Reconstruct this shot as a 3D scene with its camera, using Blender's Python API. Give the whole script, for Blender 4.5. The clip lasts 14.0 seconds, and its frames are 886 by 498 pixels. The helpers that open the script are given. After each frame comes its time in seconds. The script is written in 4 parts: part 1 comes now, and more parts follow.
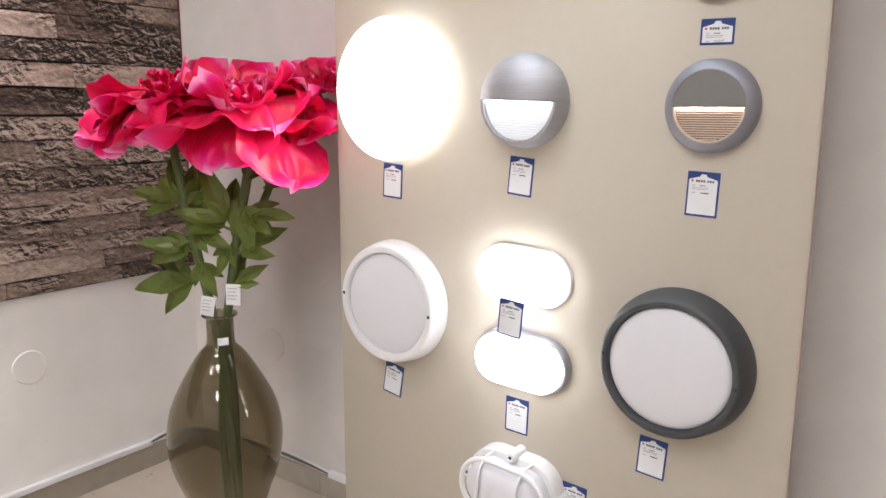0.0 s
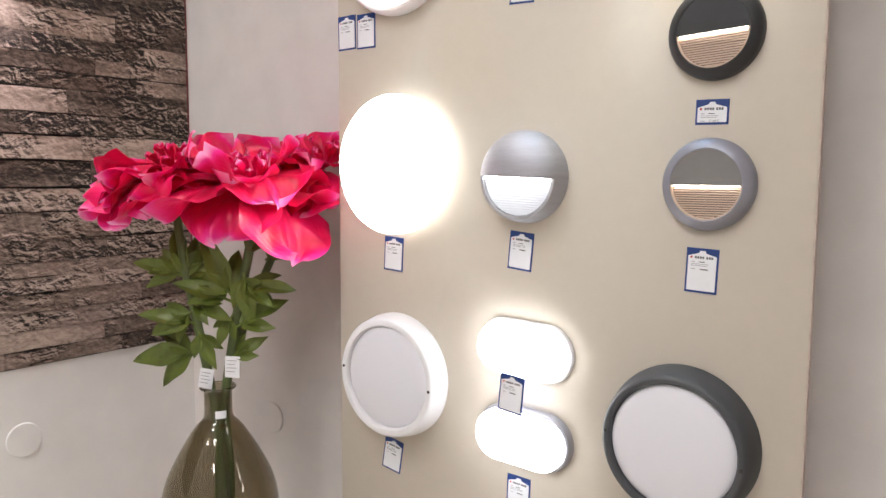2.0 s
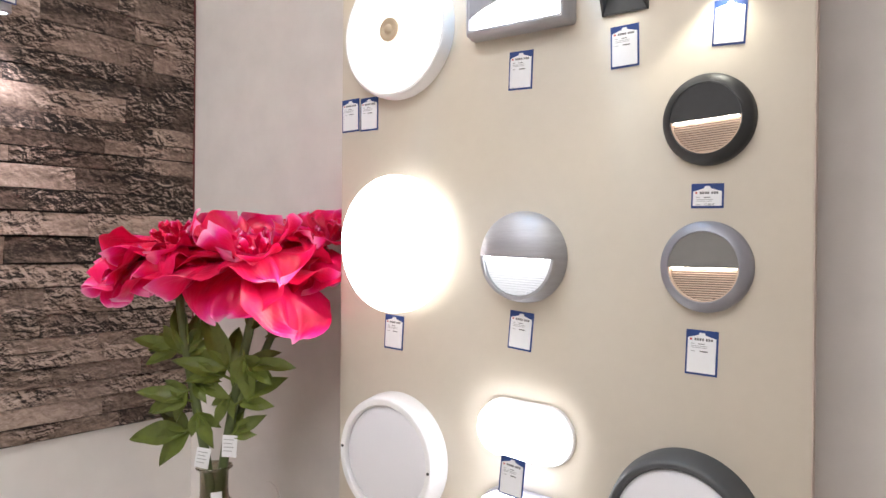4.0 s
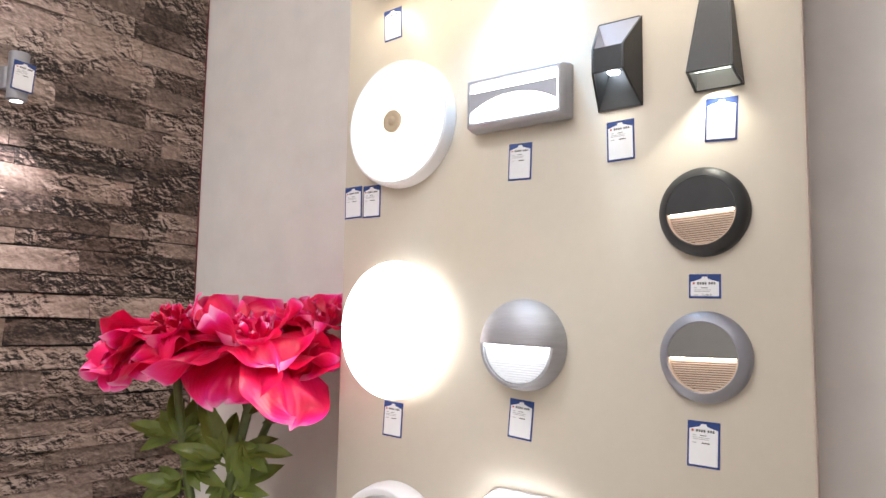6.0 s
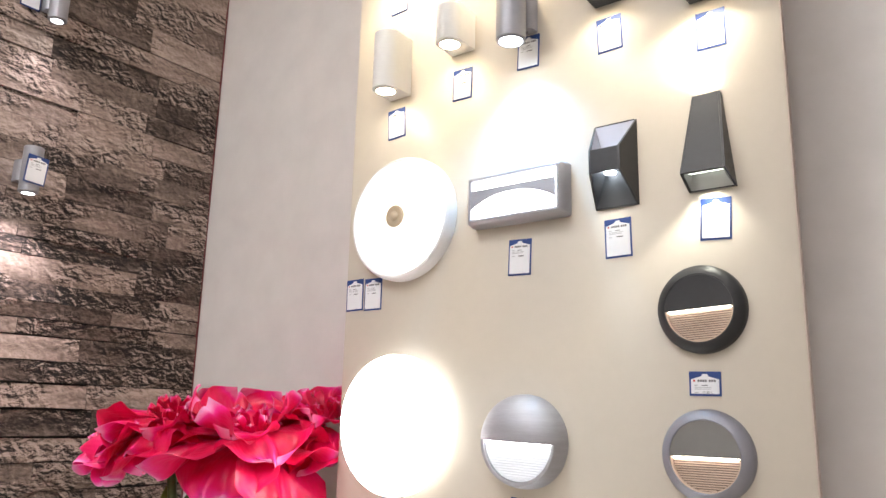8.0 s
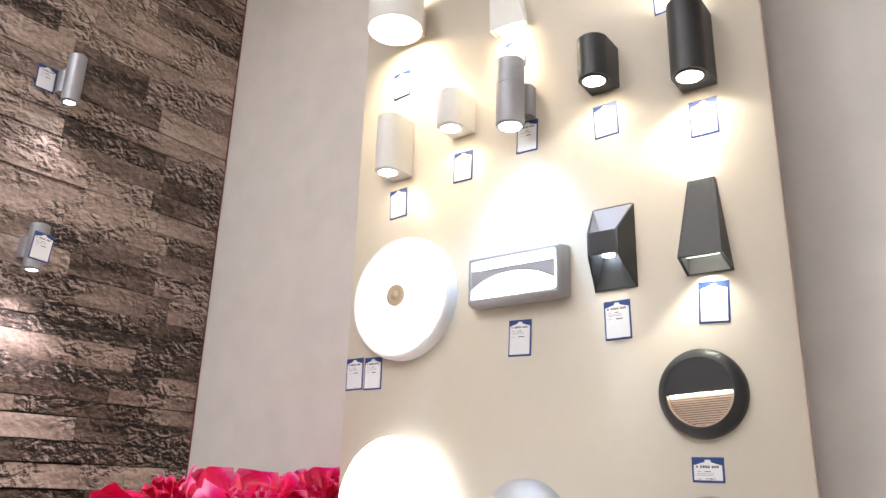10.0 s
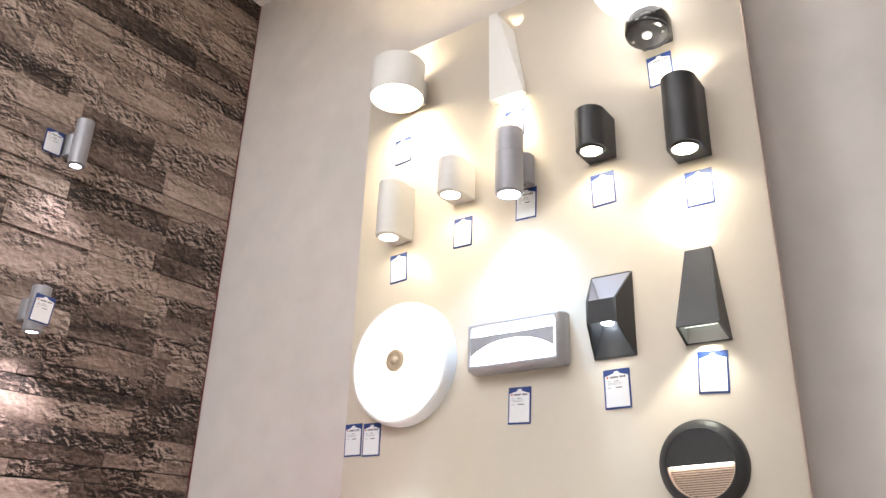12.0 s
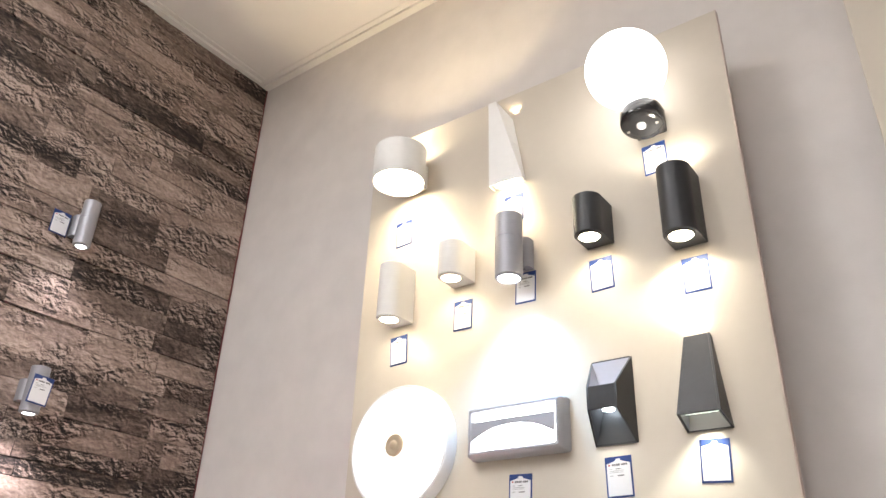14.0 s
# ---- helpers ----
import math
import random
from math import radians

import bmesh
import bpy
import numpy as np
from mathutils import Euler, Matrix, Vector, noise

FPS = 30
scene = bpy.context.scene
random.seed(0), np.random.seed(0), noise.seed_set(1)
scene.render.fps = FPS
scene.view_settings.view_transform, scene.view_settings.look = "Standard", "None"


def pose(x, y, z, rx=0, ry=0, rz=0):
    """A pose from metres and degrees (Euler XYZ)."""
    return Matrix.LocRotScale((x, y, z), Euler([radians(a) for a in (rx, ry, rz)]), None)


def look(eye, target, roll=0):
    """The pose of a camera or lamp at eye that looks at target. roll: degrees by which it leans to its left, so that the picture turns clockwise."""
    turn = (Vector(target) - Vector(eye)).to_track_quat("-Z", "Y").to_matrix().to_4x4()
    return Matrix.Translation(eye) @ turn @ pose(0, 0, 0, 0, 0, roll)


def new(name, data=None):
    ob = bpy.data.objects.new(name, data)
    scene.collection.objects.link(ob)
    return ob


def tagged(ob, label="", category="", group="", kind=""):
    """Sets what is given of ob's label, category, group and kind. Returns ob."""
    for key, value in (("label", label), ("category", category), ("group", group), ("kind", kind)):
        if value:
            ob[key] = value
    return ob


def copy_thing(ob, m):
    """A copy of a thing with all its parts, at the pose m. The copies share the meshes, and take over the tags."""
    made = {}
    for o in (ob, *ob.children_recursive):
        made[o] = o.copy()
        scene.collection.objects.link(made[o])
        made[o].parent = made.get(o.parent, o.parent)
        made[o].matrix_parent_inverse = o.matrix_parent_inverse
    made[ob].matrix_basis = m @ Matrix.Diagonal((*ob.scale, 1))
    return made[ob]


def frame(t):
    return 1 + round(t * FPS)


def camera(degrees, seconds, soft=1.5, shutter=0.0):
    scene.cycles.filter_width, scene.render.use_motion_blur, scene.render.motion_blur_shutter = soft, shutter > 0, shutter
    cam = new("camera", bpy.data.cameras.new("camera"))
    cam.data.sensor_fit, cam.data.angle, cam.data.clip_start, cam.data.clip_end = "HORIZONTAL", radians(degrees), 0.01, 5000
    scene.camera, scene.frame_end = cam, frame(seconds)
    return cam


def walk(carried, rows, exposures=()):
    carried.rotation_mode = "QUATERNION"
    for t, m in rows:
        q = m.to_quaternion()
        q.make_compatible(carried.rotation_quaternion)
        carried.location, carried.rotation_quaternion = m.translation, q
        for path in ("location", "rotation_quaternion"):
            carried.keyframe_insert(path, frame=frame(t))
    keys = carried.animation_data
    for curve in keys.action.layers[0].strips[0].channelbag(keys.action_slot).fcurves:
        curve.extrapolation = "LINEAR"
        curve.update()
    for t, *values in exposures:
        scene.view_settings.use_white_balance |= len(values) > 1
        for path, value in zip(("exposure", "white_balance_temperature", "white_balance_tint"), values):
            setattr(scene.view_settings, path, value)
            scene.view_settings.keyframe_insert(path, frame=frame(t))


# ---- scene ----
cam = camera(61.14, 14.0)
PATH = [
    (0.0, pose(-0.0213, 0.0204, 1.1805, 79.354, -0.143, 36.477)),
    (0.5, pose(-0.0200, 0.0217, 1.1822, 80.424, -0.194, 36.554)),
    (1.0, pose(-0.0191, 0.0234, 1.1861, 81.619, -0.222, 36.635)),
    (1.5, pose(-0.0182, 0.0245, 1.1918, 82.854, -0.275, 36.693)),
    (2.0, pose(-0.0167, 0.0245, 1.1985, 84.348, -0.289, 36.752)),
    (2.5, pose(-0.0152, 0.0241, 1.2040, 85.513, -0.323, 36.802)),
    (3.0, pose(-0.0121, 0.0232, 1.2090, 86.881, -0.375, 36.878)),
    (5.5, pose(-0.0032, 0.0102, 1.2290, 94.235, -0.775, 36.876)),
    (6.0, pose(-0.0012, 0.0050, 1.2325, 95.804, -0.915, 36.824)),
    (6.5, pose(0.0001, 0.0003, 1.2352, 97.191, -0.979, 36.770)),
    (7.0, pose(0.0018, -0.0026, 1.2378, 99.082, -1.125, 36.764)),
    (7.5, pose(0.0047, -0.0076, 1.2404, 100.864, -1.249, 36.735)),
    (8.0, pose(0.0080, -0.0135, 1.2433, 102.499, -1.343, 36.698)),
    (8.5, pose(0.0108, -0.0191, 1.2464, 104.097, -1.429, 36.655)),
    (11.0, pose(0.0239, -0.0370, 1.2742, 109.635, -1.674, 36.602)),
    (11.5, pose(0.0273, -0.0425, 1.2795, 110.550, -1.731, 36.555)),
    (12.0, pose(0.0302, -0.0476, 1.2847, 111.927, -1.793, 36.530)),
    (12.5, pose(0.0334, -0.0536, 1.2893, 113.444, -1.885, 36.474)),
    (13.0, pose(0.0371, -0.0601, 1.2931, 115.207, -1.981, 36.430)),
    (13.5, pose(0.0406, -0.0657, 1.2949, 116.678, -2.048, 36.387)),
    (14.0, pose(0.0427, -0.0699, 1.2965, 117.614, -1.986, 36.379)),
]
walk(cam, PATH)

# ---- plan: metres, floor at z 0, display panel facing -y, stone print on the wall at x = XB ----
YP, YB, XB, ZC = 1.36, 1.53, -2.199, 3.43
XL, XR, ZT = -1.333, -0.26, 2.663
XE, YS = 3.4, -3.4
PI = math.pi

# ---- world and exposure ----
world = bpy.data.worlds.new("shop_air")
scene.world = world
world.use_nodes = True
world.node_tree.nodes["Background"].inputs["Color"].default_value = (0.9, 0.95, 1, 1)
world.node_tree.nodes["Background"].inputs["Strength"].default_value = 0.05
scene.view_settings.exposure = 0.0


# ---- materials ----
def material(name, color, rough=0.5, metal=0.0, var=0.06, scale=30.0, bump=0.0, bump_scale=200.0, spec=0.5, coat=0.0, stretch=(1, 1, 1)):
    """A surface with colour variation at two scales and fine relief."""
    m = bpy.data.materials.new(name)
    m.use_nodes = True
    nt = m.node_tree
    b = nt.nodes["Principled BSDF"]
    b.inputs["Roughness"].default_value = rough
    b.inputs["Metallic"].default_value = metal
    b.inputs["Specular IOR Level"].default_value = spec
    b.inputs["Coat Weight"].default_value = coat
    geo = nt.nodes.new("ShaderNodeNewGeometry")
    mp = nt.nodes.new("ShaderNodeMapping")
    mp.inputs["Scale"].default_value = stretch
    nt.links.new(geo.outputs["Position"], mp.inputs["Vector"])
    if var:
        n1 = nt.nodes.new("ShaderNodeTexNoise")
        n1.inputs["Scale"].default_value, n1.inputs["Detail"].default_value = scale, 4
        n2 = nt.nodes.new("ShaderNodeTexNoise")
        n2.inputs["Scale"].default_value, n2.inputs["Detail"].default_value = scale / 9, 3
        for n in (n1, n2):
            nt.links.new(mp.outputs["Vector"], n.inputs["Vector"])
        mix = nt.nodes.new("ShaderNodeMath")
        mix.operation = "ADD"
        nt.links.new(n1.outputs["Fac"], mix.inputs[0])
        nt.links.new(n2.outputs["Fac"], mix.inputs[1])
        ramp = nt.nodes.new("ShaderNodeMapRange")
        ramp.inputs["From Min"].default_value, ramp.inputs["From Max"].default_value = 0.6, 1.4
        ramp.inputs["To Min"].default_value, ramp.inputs["To Max"].default_value = 1 - var, 1 + var
        nt.links.new(mix.outputs[0], ramp.inputs["Value"])
        mul = nt.nodes.new("ShaderNodeVectorMath")
        mul.operation = "SCALE"
        mul.inputs[0].default_value = color
        nt.links.new(ramp.outputs["Result"], mul.inputs["Scale"])
        nt.links.new(mul.outputs["Vector"], b.inputs["Base Color"])
        rr = nt.nodes.new("ShaderNodeMapRange")
        rr.inputs["To Min"].default_value, rr.inputs["To Max"].default_value = max(0.02, rough - 0.08), min(1, rough + 0.08)
        nt.links.new(n1.outputs["Fac"], rr.inputs["Value"])
        nt.links.new(rr.outputs["Result"], b.inputs["Roughness"])
    else:
        b.inputs["Base Color"].default_value = (*color, 1)
    if bump:
        n3 = nt.nodes.new("ShaderNodeTexNoise")
        n3.inputs["Scale"].default_value, n3.inputs["Detail"].default_value = bump_scale, 3
        nt.links.new(mp.outputs["Vector"], n3.inputs["Vector"])
        bp = nt.nodes.new("ShaderNodeBump")
        bp.inputs["Strength"].default_value, bp.inputs["Distance"].default_value = bump, 0.001
        nt.links.new(n3.outputs["Fac"], bp.inputs["Height"])
        nt.links.new(bp.outputs["Normal"], b.inputs["Normal"])
    return m


def glowing(name, color, strength, base=(0.85, 0.85, 0.85)):
    m = bpy.data.materials.new(name)
    m.use_nodes = True
    b = m.node_tree.nodes["Principled BSDF"]
    b.inputs["Base Color"].default_value = (*base, 1)
    b.inputs["Roughness"].default_value = 0.4
    b.inputs["Emission Color"].default_value = (*color, 1)
    b.inputs["Emission Strength"].default_value = strength
    return m


WALL = material("wall_paint", (0.67, 0.636, 0.616), 0.7, var=0.09, scale=10, bump=0.25, bump_scale=260)
# the same wall paint made lighter, standing in for stronger light on the west wall
WALL_LIT = material("wall_paint_lit", (0.86, 0.845, 0.83), 0.6, var=0.06, scale=8, bump=0.25, bump_scale=260)
CEIL = material("ceiling_paint", (0.82, 0.8, 0.77), 0.85, var=0.03, scale=10, bump=0.2, bump_scale=300)
BOARD = material("beige_laminate", (0.545, 0.492, 0.418), 0.42, var=0.025, scale=40, bump=0.12, bump_scale=500, spec=0.35)
BOARD_EDGE = material("board_edge", (0.55, 0.45, 0.4), 0.5, var=0.05, scale=60)
FLOOR = material("beige_floor_tile", (0.5, 0.44, 0.37), 0.3, var=0.1, scale=16, bump=0.1, bump_scale=120)
SKIRT = material("grey_beige_skirting_tile", (0.36, 0.32, 0.27), 0.35, var=0.12, scale=24, bump=0.15)
WHITE_PLASTIC = material("white_plastic", (0.8, 0.8, 0.82), 0.35, var=0.015, scale=25, coat=0.1)
WHITE_PAINT = material("white_powder_coat", (0.74, 0.73, 0.71), 0.5, var=0.03, scale=60, bump=0.15, bump_scale=900)
OPAL = material("opal_diffuser", (0.74, 0.74, 0.79), 0.3, var=0, spec=0.4)
GREY_ALU = material("silver_grey_coat", (0.33, 0.33, 0.36), 0.45, 0.35, var=0.05, scale=80, bump=0.15, bump_scale=900)
BRUSHED = material("brushed_aluminium", (0.43, 0.43, 0.46), 0.62, 0.8, var=0.12, scale=60, bump=0.1, bump_scale=200, stretch=(1, 1, 14))
SILVER = material("light_silver_coat", (0.4, 0.4, 0.43), 0.4, 0.3, var=0.04, scale=80, bump=0.12, bump_scale=900)
STEP_GREY = material("lavender_grey_coat", (0.27, 0.27, 0.31), 0.42, 0.3, var=0.05, scale=80, bump=0.12, bump_scale=900)
STEP_FACE = material("matt_grey_face", (0.2, 0.195, 0.19), 0.6, 0.1, var=0.05, scale=70)
BLACK = material("anthracite_coat", (0.028, 0.029, 0.032), 0.42, 0.1, var=0.15, scale=90, bump=0.2, bump_scale=1100)
DARK_GREY = material("dark_grey_coat", (0.062, 0.066, 0.072), 0.5, 0.1, var=0.12, scale=70, bump=0.2, bump_scale=900)
GLOSS_BLACK = material("gloss_black_plastic", (0.02, 0.02, 0.022), 0.15, var=0.1, scale=50)
SCREW = material("dark_screw", (0.05, 0.05, 0.05), 0.4, 0.7, var=0.1, scale=200)
STEEL = material("bright_steel", (0.6, 0.6, 0.6), 0.25, 0.9, var=0.08, scale=200)
REFLECT = material("reflector", (0.42, 0.43, 0.42), 0.35, 0.4, var=0.04, scale=100)
BLUE = material("blue_card", (0.012, 0.045, 0.2), 0.45, var=0.08, scale=120)
PAPER = material("white_paper", (0.78, 0.79, 0.82), 0.6, var=0.02, scale=90)
PALE_INK = material("pale_ink", (0.34, 0.34, 0.36), 0.6, var=0.1, scale=300)
INK = material("grey_ink", (0.1, 0.1, 0.11), 0.6, var=0.1, scale=300)
RED_INK = material("red_ink", (0.5, 0.03, 0.03), 0.6, var=0.1, scale=300)
LENS_BACK = material("dark_bronze_lens", (0.16, 0.11, 0.09), 0.4, var=0.05, scale=60)
SENSOR = material("beige_sensor_cap", (0.52, 0.42, 0.3), 0.4, var=0.05, scale=60)
CABLE = material("grey_cable", (0.14, 0.13, 0.13), 0.5, var=0.1, scale=60)
STEM = material("green_stem", (0.085, 0.115, 0.035), 0.5, var=0.3, scale=50, bump=0.3, bump_scale=150)
LEAF = material("green_leaf", (0.11, 0.145, 0.022), 0.45, var=0.35, scale=40, bump=0.3, bump_scale=160)

RIB_COOL = glowing("ribbed_lens_white", (0.93, 0.96, 1.0), 0.28, (0.62, 0.63, 0.66))
RIB_WARM = glowing("ribbed_lens_bronze", (1.0, 0.8, 0.65), 0.1, (0.5, 0.38, 0.31))
LIT_COOL = glowing("lit_opal_cool", (0.96, 0.97, 1.0), 14.0)
LIT_WARM = glowing("lit_opal_warm", (1.0, 0.95, 0.91), 16.0)
LIT_RIM = glowing("lit_translucent_rim", (1.0, 0.96, 0.92), 1.5)
LIT_HALO = glowing("lit_halo_ring", (1.0, 0.95, 0.9), 3.4)
LIT_PALE = glowing("lit_opal_pale", (1.0, 0.95, 0.86), 1.5)
LED_COOL = glowing("led_strip_cool", (0.95, 0.97, 1.0), 26.0)
LED_WARM = glowing("led_strip_warm", (1.0, 0.86, 0.7), 14.0)
BULB_WARM = glowing("spot_bulb_warm", (1.0, 0.86, 0.62), 30.0)
BULB_COOL = glowing("spot_bulb_cool", (0.85, 0.93, 1.0), 30.0)
PANEL_LIGHT = glowing("ceiling_panel_light", (0.975, 0.97, 0.99), 29.5)


def petal_material():
    m = bpy.data.materials.new("crimson_silk_petal")
    m.use_nodes = True
    nt = m.node_tree
    b = nt.nodes["Principled BSDF"]
    b.inputs["Roughness"].default_value = 0.38
    b.inputs["Sheen Weight"].default_value = 0.12
    b.inputs["Sheen Tint"].default_value = (1, 0.45, 0.6, 1)
    geo = nt.nodes.new("ShaderNodeNewGeometry")
    n = nt.nodes.new("ShaderNodeTexNoise")
    n.inputs["Scale"].default_value, n.inputs["Detail"].default_value = 11, 4
    nt.links.new(geo.outputs["Position"], n.inputs["Vector"])
    edge = nt.nodes.new("ShaderNodeAttribute")
    edge.attribute_name = "rim"
    add = nt.nodes.new("ShaderNodeMath")
    add.operation = "MULTIPLY_ADD"
    add.inputs[1].default_value = 0.8
    nt.links.new(n.outputs["Fac"], add.inputs[0])
    nt.links.new(edge.outputs["Fac"], add.inputs[2])
    ramp = nt.nodes.new("ShaderNodeValToRGB")
    e = ramp.color_ramp.elements
    e[0].position, e[0].color = 0.24, (0.45, 0.0008, 0.03, 1)
    e[1].position, e[1].color = 1.0, (0.98, 0.4, 0.68, 1)
    for p, c in ((0.42, (0.76, 0.001, 0.075, 1)), (0.6, (0.86, 0.003, 0.155, 1)), (0.78, (0.92, 0.03, 0.32, 1))):
        e.new(p).color = c
    nt.links.new(add.outputs[0], ramp.inputs["Fac"])
    nt.links.new(ramp.outputs["Color"], b.inputs["Base Color"])
    # veins running along the petal
    uv = nt.nodes.new("ShaderNodeAttribute")
    uv.attribute_name = "across"
    w = nt.nodes.new("ShaderNodeMath")
    w.operation = "SINE"
    wm = nt.nodes.new("ShaderNodeMath")
    wm.operation = "MULTIPLY_ADD"
    wm.inputs[1].default_value = 60
    nt.links.new(uv.outputs["Fac"], wm.inputs[0])
    sway = nt.nodes.new("ShaderNodeMath")
    sway.operation = "MULTIPLY"
    sway.inputs[1].default_value = 14
    nt.links.new(n.outputs["Fac"], sway.inputs[0])
    nt.links.new(sway.outputs[0], wm.inputs[2])
    nt.links.new(wm.outputs[0], w.inputs[0])
    bp = nt.nodes.new("ShaderNodeBump")
    bp.inputs["Strength"].default_value, bp.inputs["Distance"].default_value = 0.22, 0.0008
    wr = nt.nodes.new("ShaderNodeTexNoise")
    wr.inputs["Scale"].default_value, wr.inputs["Detail"].default_value = 55, 4
    nt.links.new(geo.outputs["Position"], wr.inputs["Vector"])
    both = nt.nodes.new("ShaderNodeMath")
    both.operation = "MULTIPLY_ADD"
    both.inputs[1].default_value = 6.0
    nt.links.new(wr.outputs["Fac"], both.inputs[0])
    nt.links.new(w.outputs[0], both.inputs[2])
    nt.links.new(both.outputs[0], bp.inputs["Height"])
    nt.links.new(bp.outputs["Normal"], b.inputs["Normal"])
    tr = nt.nodes.new("ShaderNodeBsdfTranslucent")
    nt.links.new(ramp.outputs["Color"], tr.inputs["Color"])
    mx = nt.nodes.new("ShaderNodeMixShader")
    mx.inputs["Fac"].default_value = 0.16
    out = nt.nodes["Material Output"]
    nt.links.new(b.outputs["BSDF"], mx.inputs[1])
    nt.links.new(tr.outputs["BSDF"], mx.inputs[2])
    nt.links.new(mx.outputs["Shader"], out.inputs["Surface"])
    return m


def stone_material():
    """Printed split-face stone: craggy crusts with relief shading and dark cracks in the colour, streaks along the
    courses, satin paper.
    """
    m = bpy.data.materials.new("printed_split_stone")
    m.use_nodes = True
    nt = m.node_tree
    b = nt.nodes["Principled BSDF"]
    b.inputs["Roughness"].default_value = 0.68
    b.inputs["Specular IOR Level"].default_value = 0.35
    geo = nt.nodes.new("ShaderNodeNewGeometry")
    info = nt.nodes.new("ShaderNodeObjectInfo")

    def noise_at(stretch, scale, detail, kind="FBM", distort=0.0, shift=(0, 0, 0)):
        mp = nt.nodes.new("ShaderNodeMapping")
        mp.inputs["Scale"].default_value = stretch
        mp.inputs["Location"].default_value = [c * 1.6 / scale for c in shift]
        nt.links.new(geo.outputs["Position"], mp.inputs["Vector"])
        off = nt.nodes.new("ShaderNodeVectorMath")
        off.operation = "MULTIPLY_ADD"
        off.inputs[1].default_value = (7, 7, 7)
        comb = nt.nodes.new("ShaderNodeCombineXYZ")
        for k in range(3):
            nt.links.new(info.outputs["Random"], comb.inputs[k])
        nt.links.new(comb.outputs["Vector"], off.inputs[0])
        nt.links.new(mp.outputs["Vector"], off.inputs[2])
        n = nt.nodes.new("ShaderNodeTexNoise")
        n.noise_type = kind
        n.inputs["Scale"].default_value, n.inputs["Detail"].default_value = scale, detail
        n.inputs["Distortion"].default_value = distort
        nt.links.new(off.outputs["Vector"], n.inputs["Vector"])
        return n

    def math_node(op, a, c):
        k = nt.nodes.new("ShaderNodeMath")
        k.operation = op
        for i, v in enumerate((a, c)):
            if isinstance(v, (int, float)):
                k.inputs[i].default_value = v
            else:
                nt.links.new(v, k.inputs[i])
        return k.outputs[0]

    streak = noise_at((1, 1, 5), 3.5, 6, distort=0.3)
    fine = noise_at((1, 1, 1.4), 60, 6, distort=0.4)
    # crust shading painted into the colour: one height field read twice, a little apart, gives lit and shaded flanks
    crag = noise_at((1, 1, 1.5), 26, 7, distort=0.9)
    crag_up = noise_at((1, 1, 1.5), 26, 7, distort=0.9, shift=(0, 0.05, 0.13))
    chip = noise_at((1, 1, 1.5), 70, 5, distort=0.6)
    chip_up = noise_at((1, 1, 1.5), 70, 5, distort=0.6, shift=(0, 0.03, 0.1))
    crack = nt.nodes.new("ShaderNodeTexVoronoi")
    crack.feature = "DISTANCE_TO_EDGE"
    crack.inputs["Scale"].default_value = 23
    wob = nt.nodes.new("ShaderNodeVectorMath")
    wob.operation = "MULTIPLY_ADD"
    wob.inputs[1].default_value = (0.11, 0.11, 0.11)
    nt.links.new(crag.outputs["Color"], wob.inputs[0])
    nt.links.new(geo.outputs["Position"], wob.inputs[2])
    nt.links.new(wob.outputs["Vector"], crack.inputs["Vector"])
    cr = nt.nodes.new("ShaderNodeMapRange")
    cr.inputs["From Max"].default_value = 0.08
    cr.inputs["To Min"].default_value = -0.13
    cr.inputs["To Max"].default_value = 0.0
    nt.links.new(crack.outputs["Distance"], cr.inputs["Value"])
    # crust on some stones and stretches, smooth sawn faces on the rest
    patch = noise_at((1, 1, 1.8), 5.5, 3)
    where = nt.nodes.new("ShaderNodeMapRange")
    where.inputs["From Min"].default_value, where.inputs["From Max"].default_value = 0.46, 0.6
    where.inputs["To Min"].default_value = 0.16
    nt.links.new(patch.outputs["Fac"], where.inputs["Value"])
    mask = where.outputs["Result"]
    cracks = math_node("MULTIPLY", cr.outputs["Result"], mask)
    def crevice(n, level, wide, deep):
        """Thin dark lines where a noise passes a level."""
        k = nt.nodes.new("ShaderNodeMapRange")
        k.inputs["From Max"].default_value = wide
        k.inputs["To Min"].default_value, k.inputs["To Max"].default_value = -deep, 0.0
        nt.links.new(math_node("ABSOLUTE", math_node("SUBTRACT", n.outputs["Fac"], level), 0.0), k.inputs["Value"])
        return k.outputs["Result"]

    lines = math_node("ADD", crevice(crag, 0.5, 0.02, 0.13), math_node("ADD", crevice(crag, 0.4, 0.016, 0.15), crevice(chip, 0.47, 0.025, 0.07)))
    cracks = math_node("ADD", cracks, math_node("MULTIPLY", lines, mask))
    # light and shade of the flanks, added to the colour value
    flank_shade = math_node("ADD", math_node("MULTIPLY", math_node("SUBTRACT", crag.outputs["Fac"], crag_up.outputs["Fac"]), 2.6),
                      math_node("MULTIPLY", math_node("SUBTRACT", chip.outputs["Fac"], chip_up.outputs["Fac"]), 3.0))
    flank_shade = math_node("MULTIPLY", flank_shade, mask)
    v = math_node("MULTIPLY", streak.outputs["Fac"], 0.5)
    v = math_node("ADD", v, math_node("MULTIPLY", fine.outputs["Fac"], 0.32))
    v = math_node("ADD", v, math_node("ADD", cracks, flank_shade))
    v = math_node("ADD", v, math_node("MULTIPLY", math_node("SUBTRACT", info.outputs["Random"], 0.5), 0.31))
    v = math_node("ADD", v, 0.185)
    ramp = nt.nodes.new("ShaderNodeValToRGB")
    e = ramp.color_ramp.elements
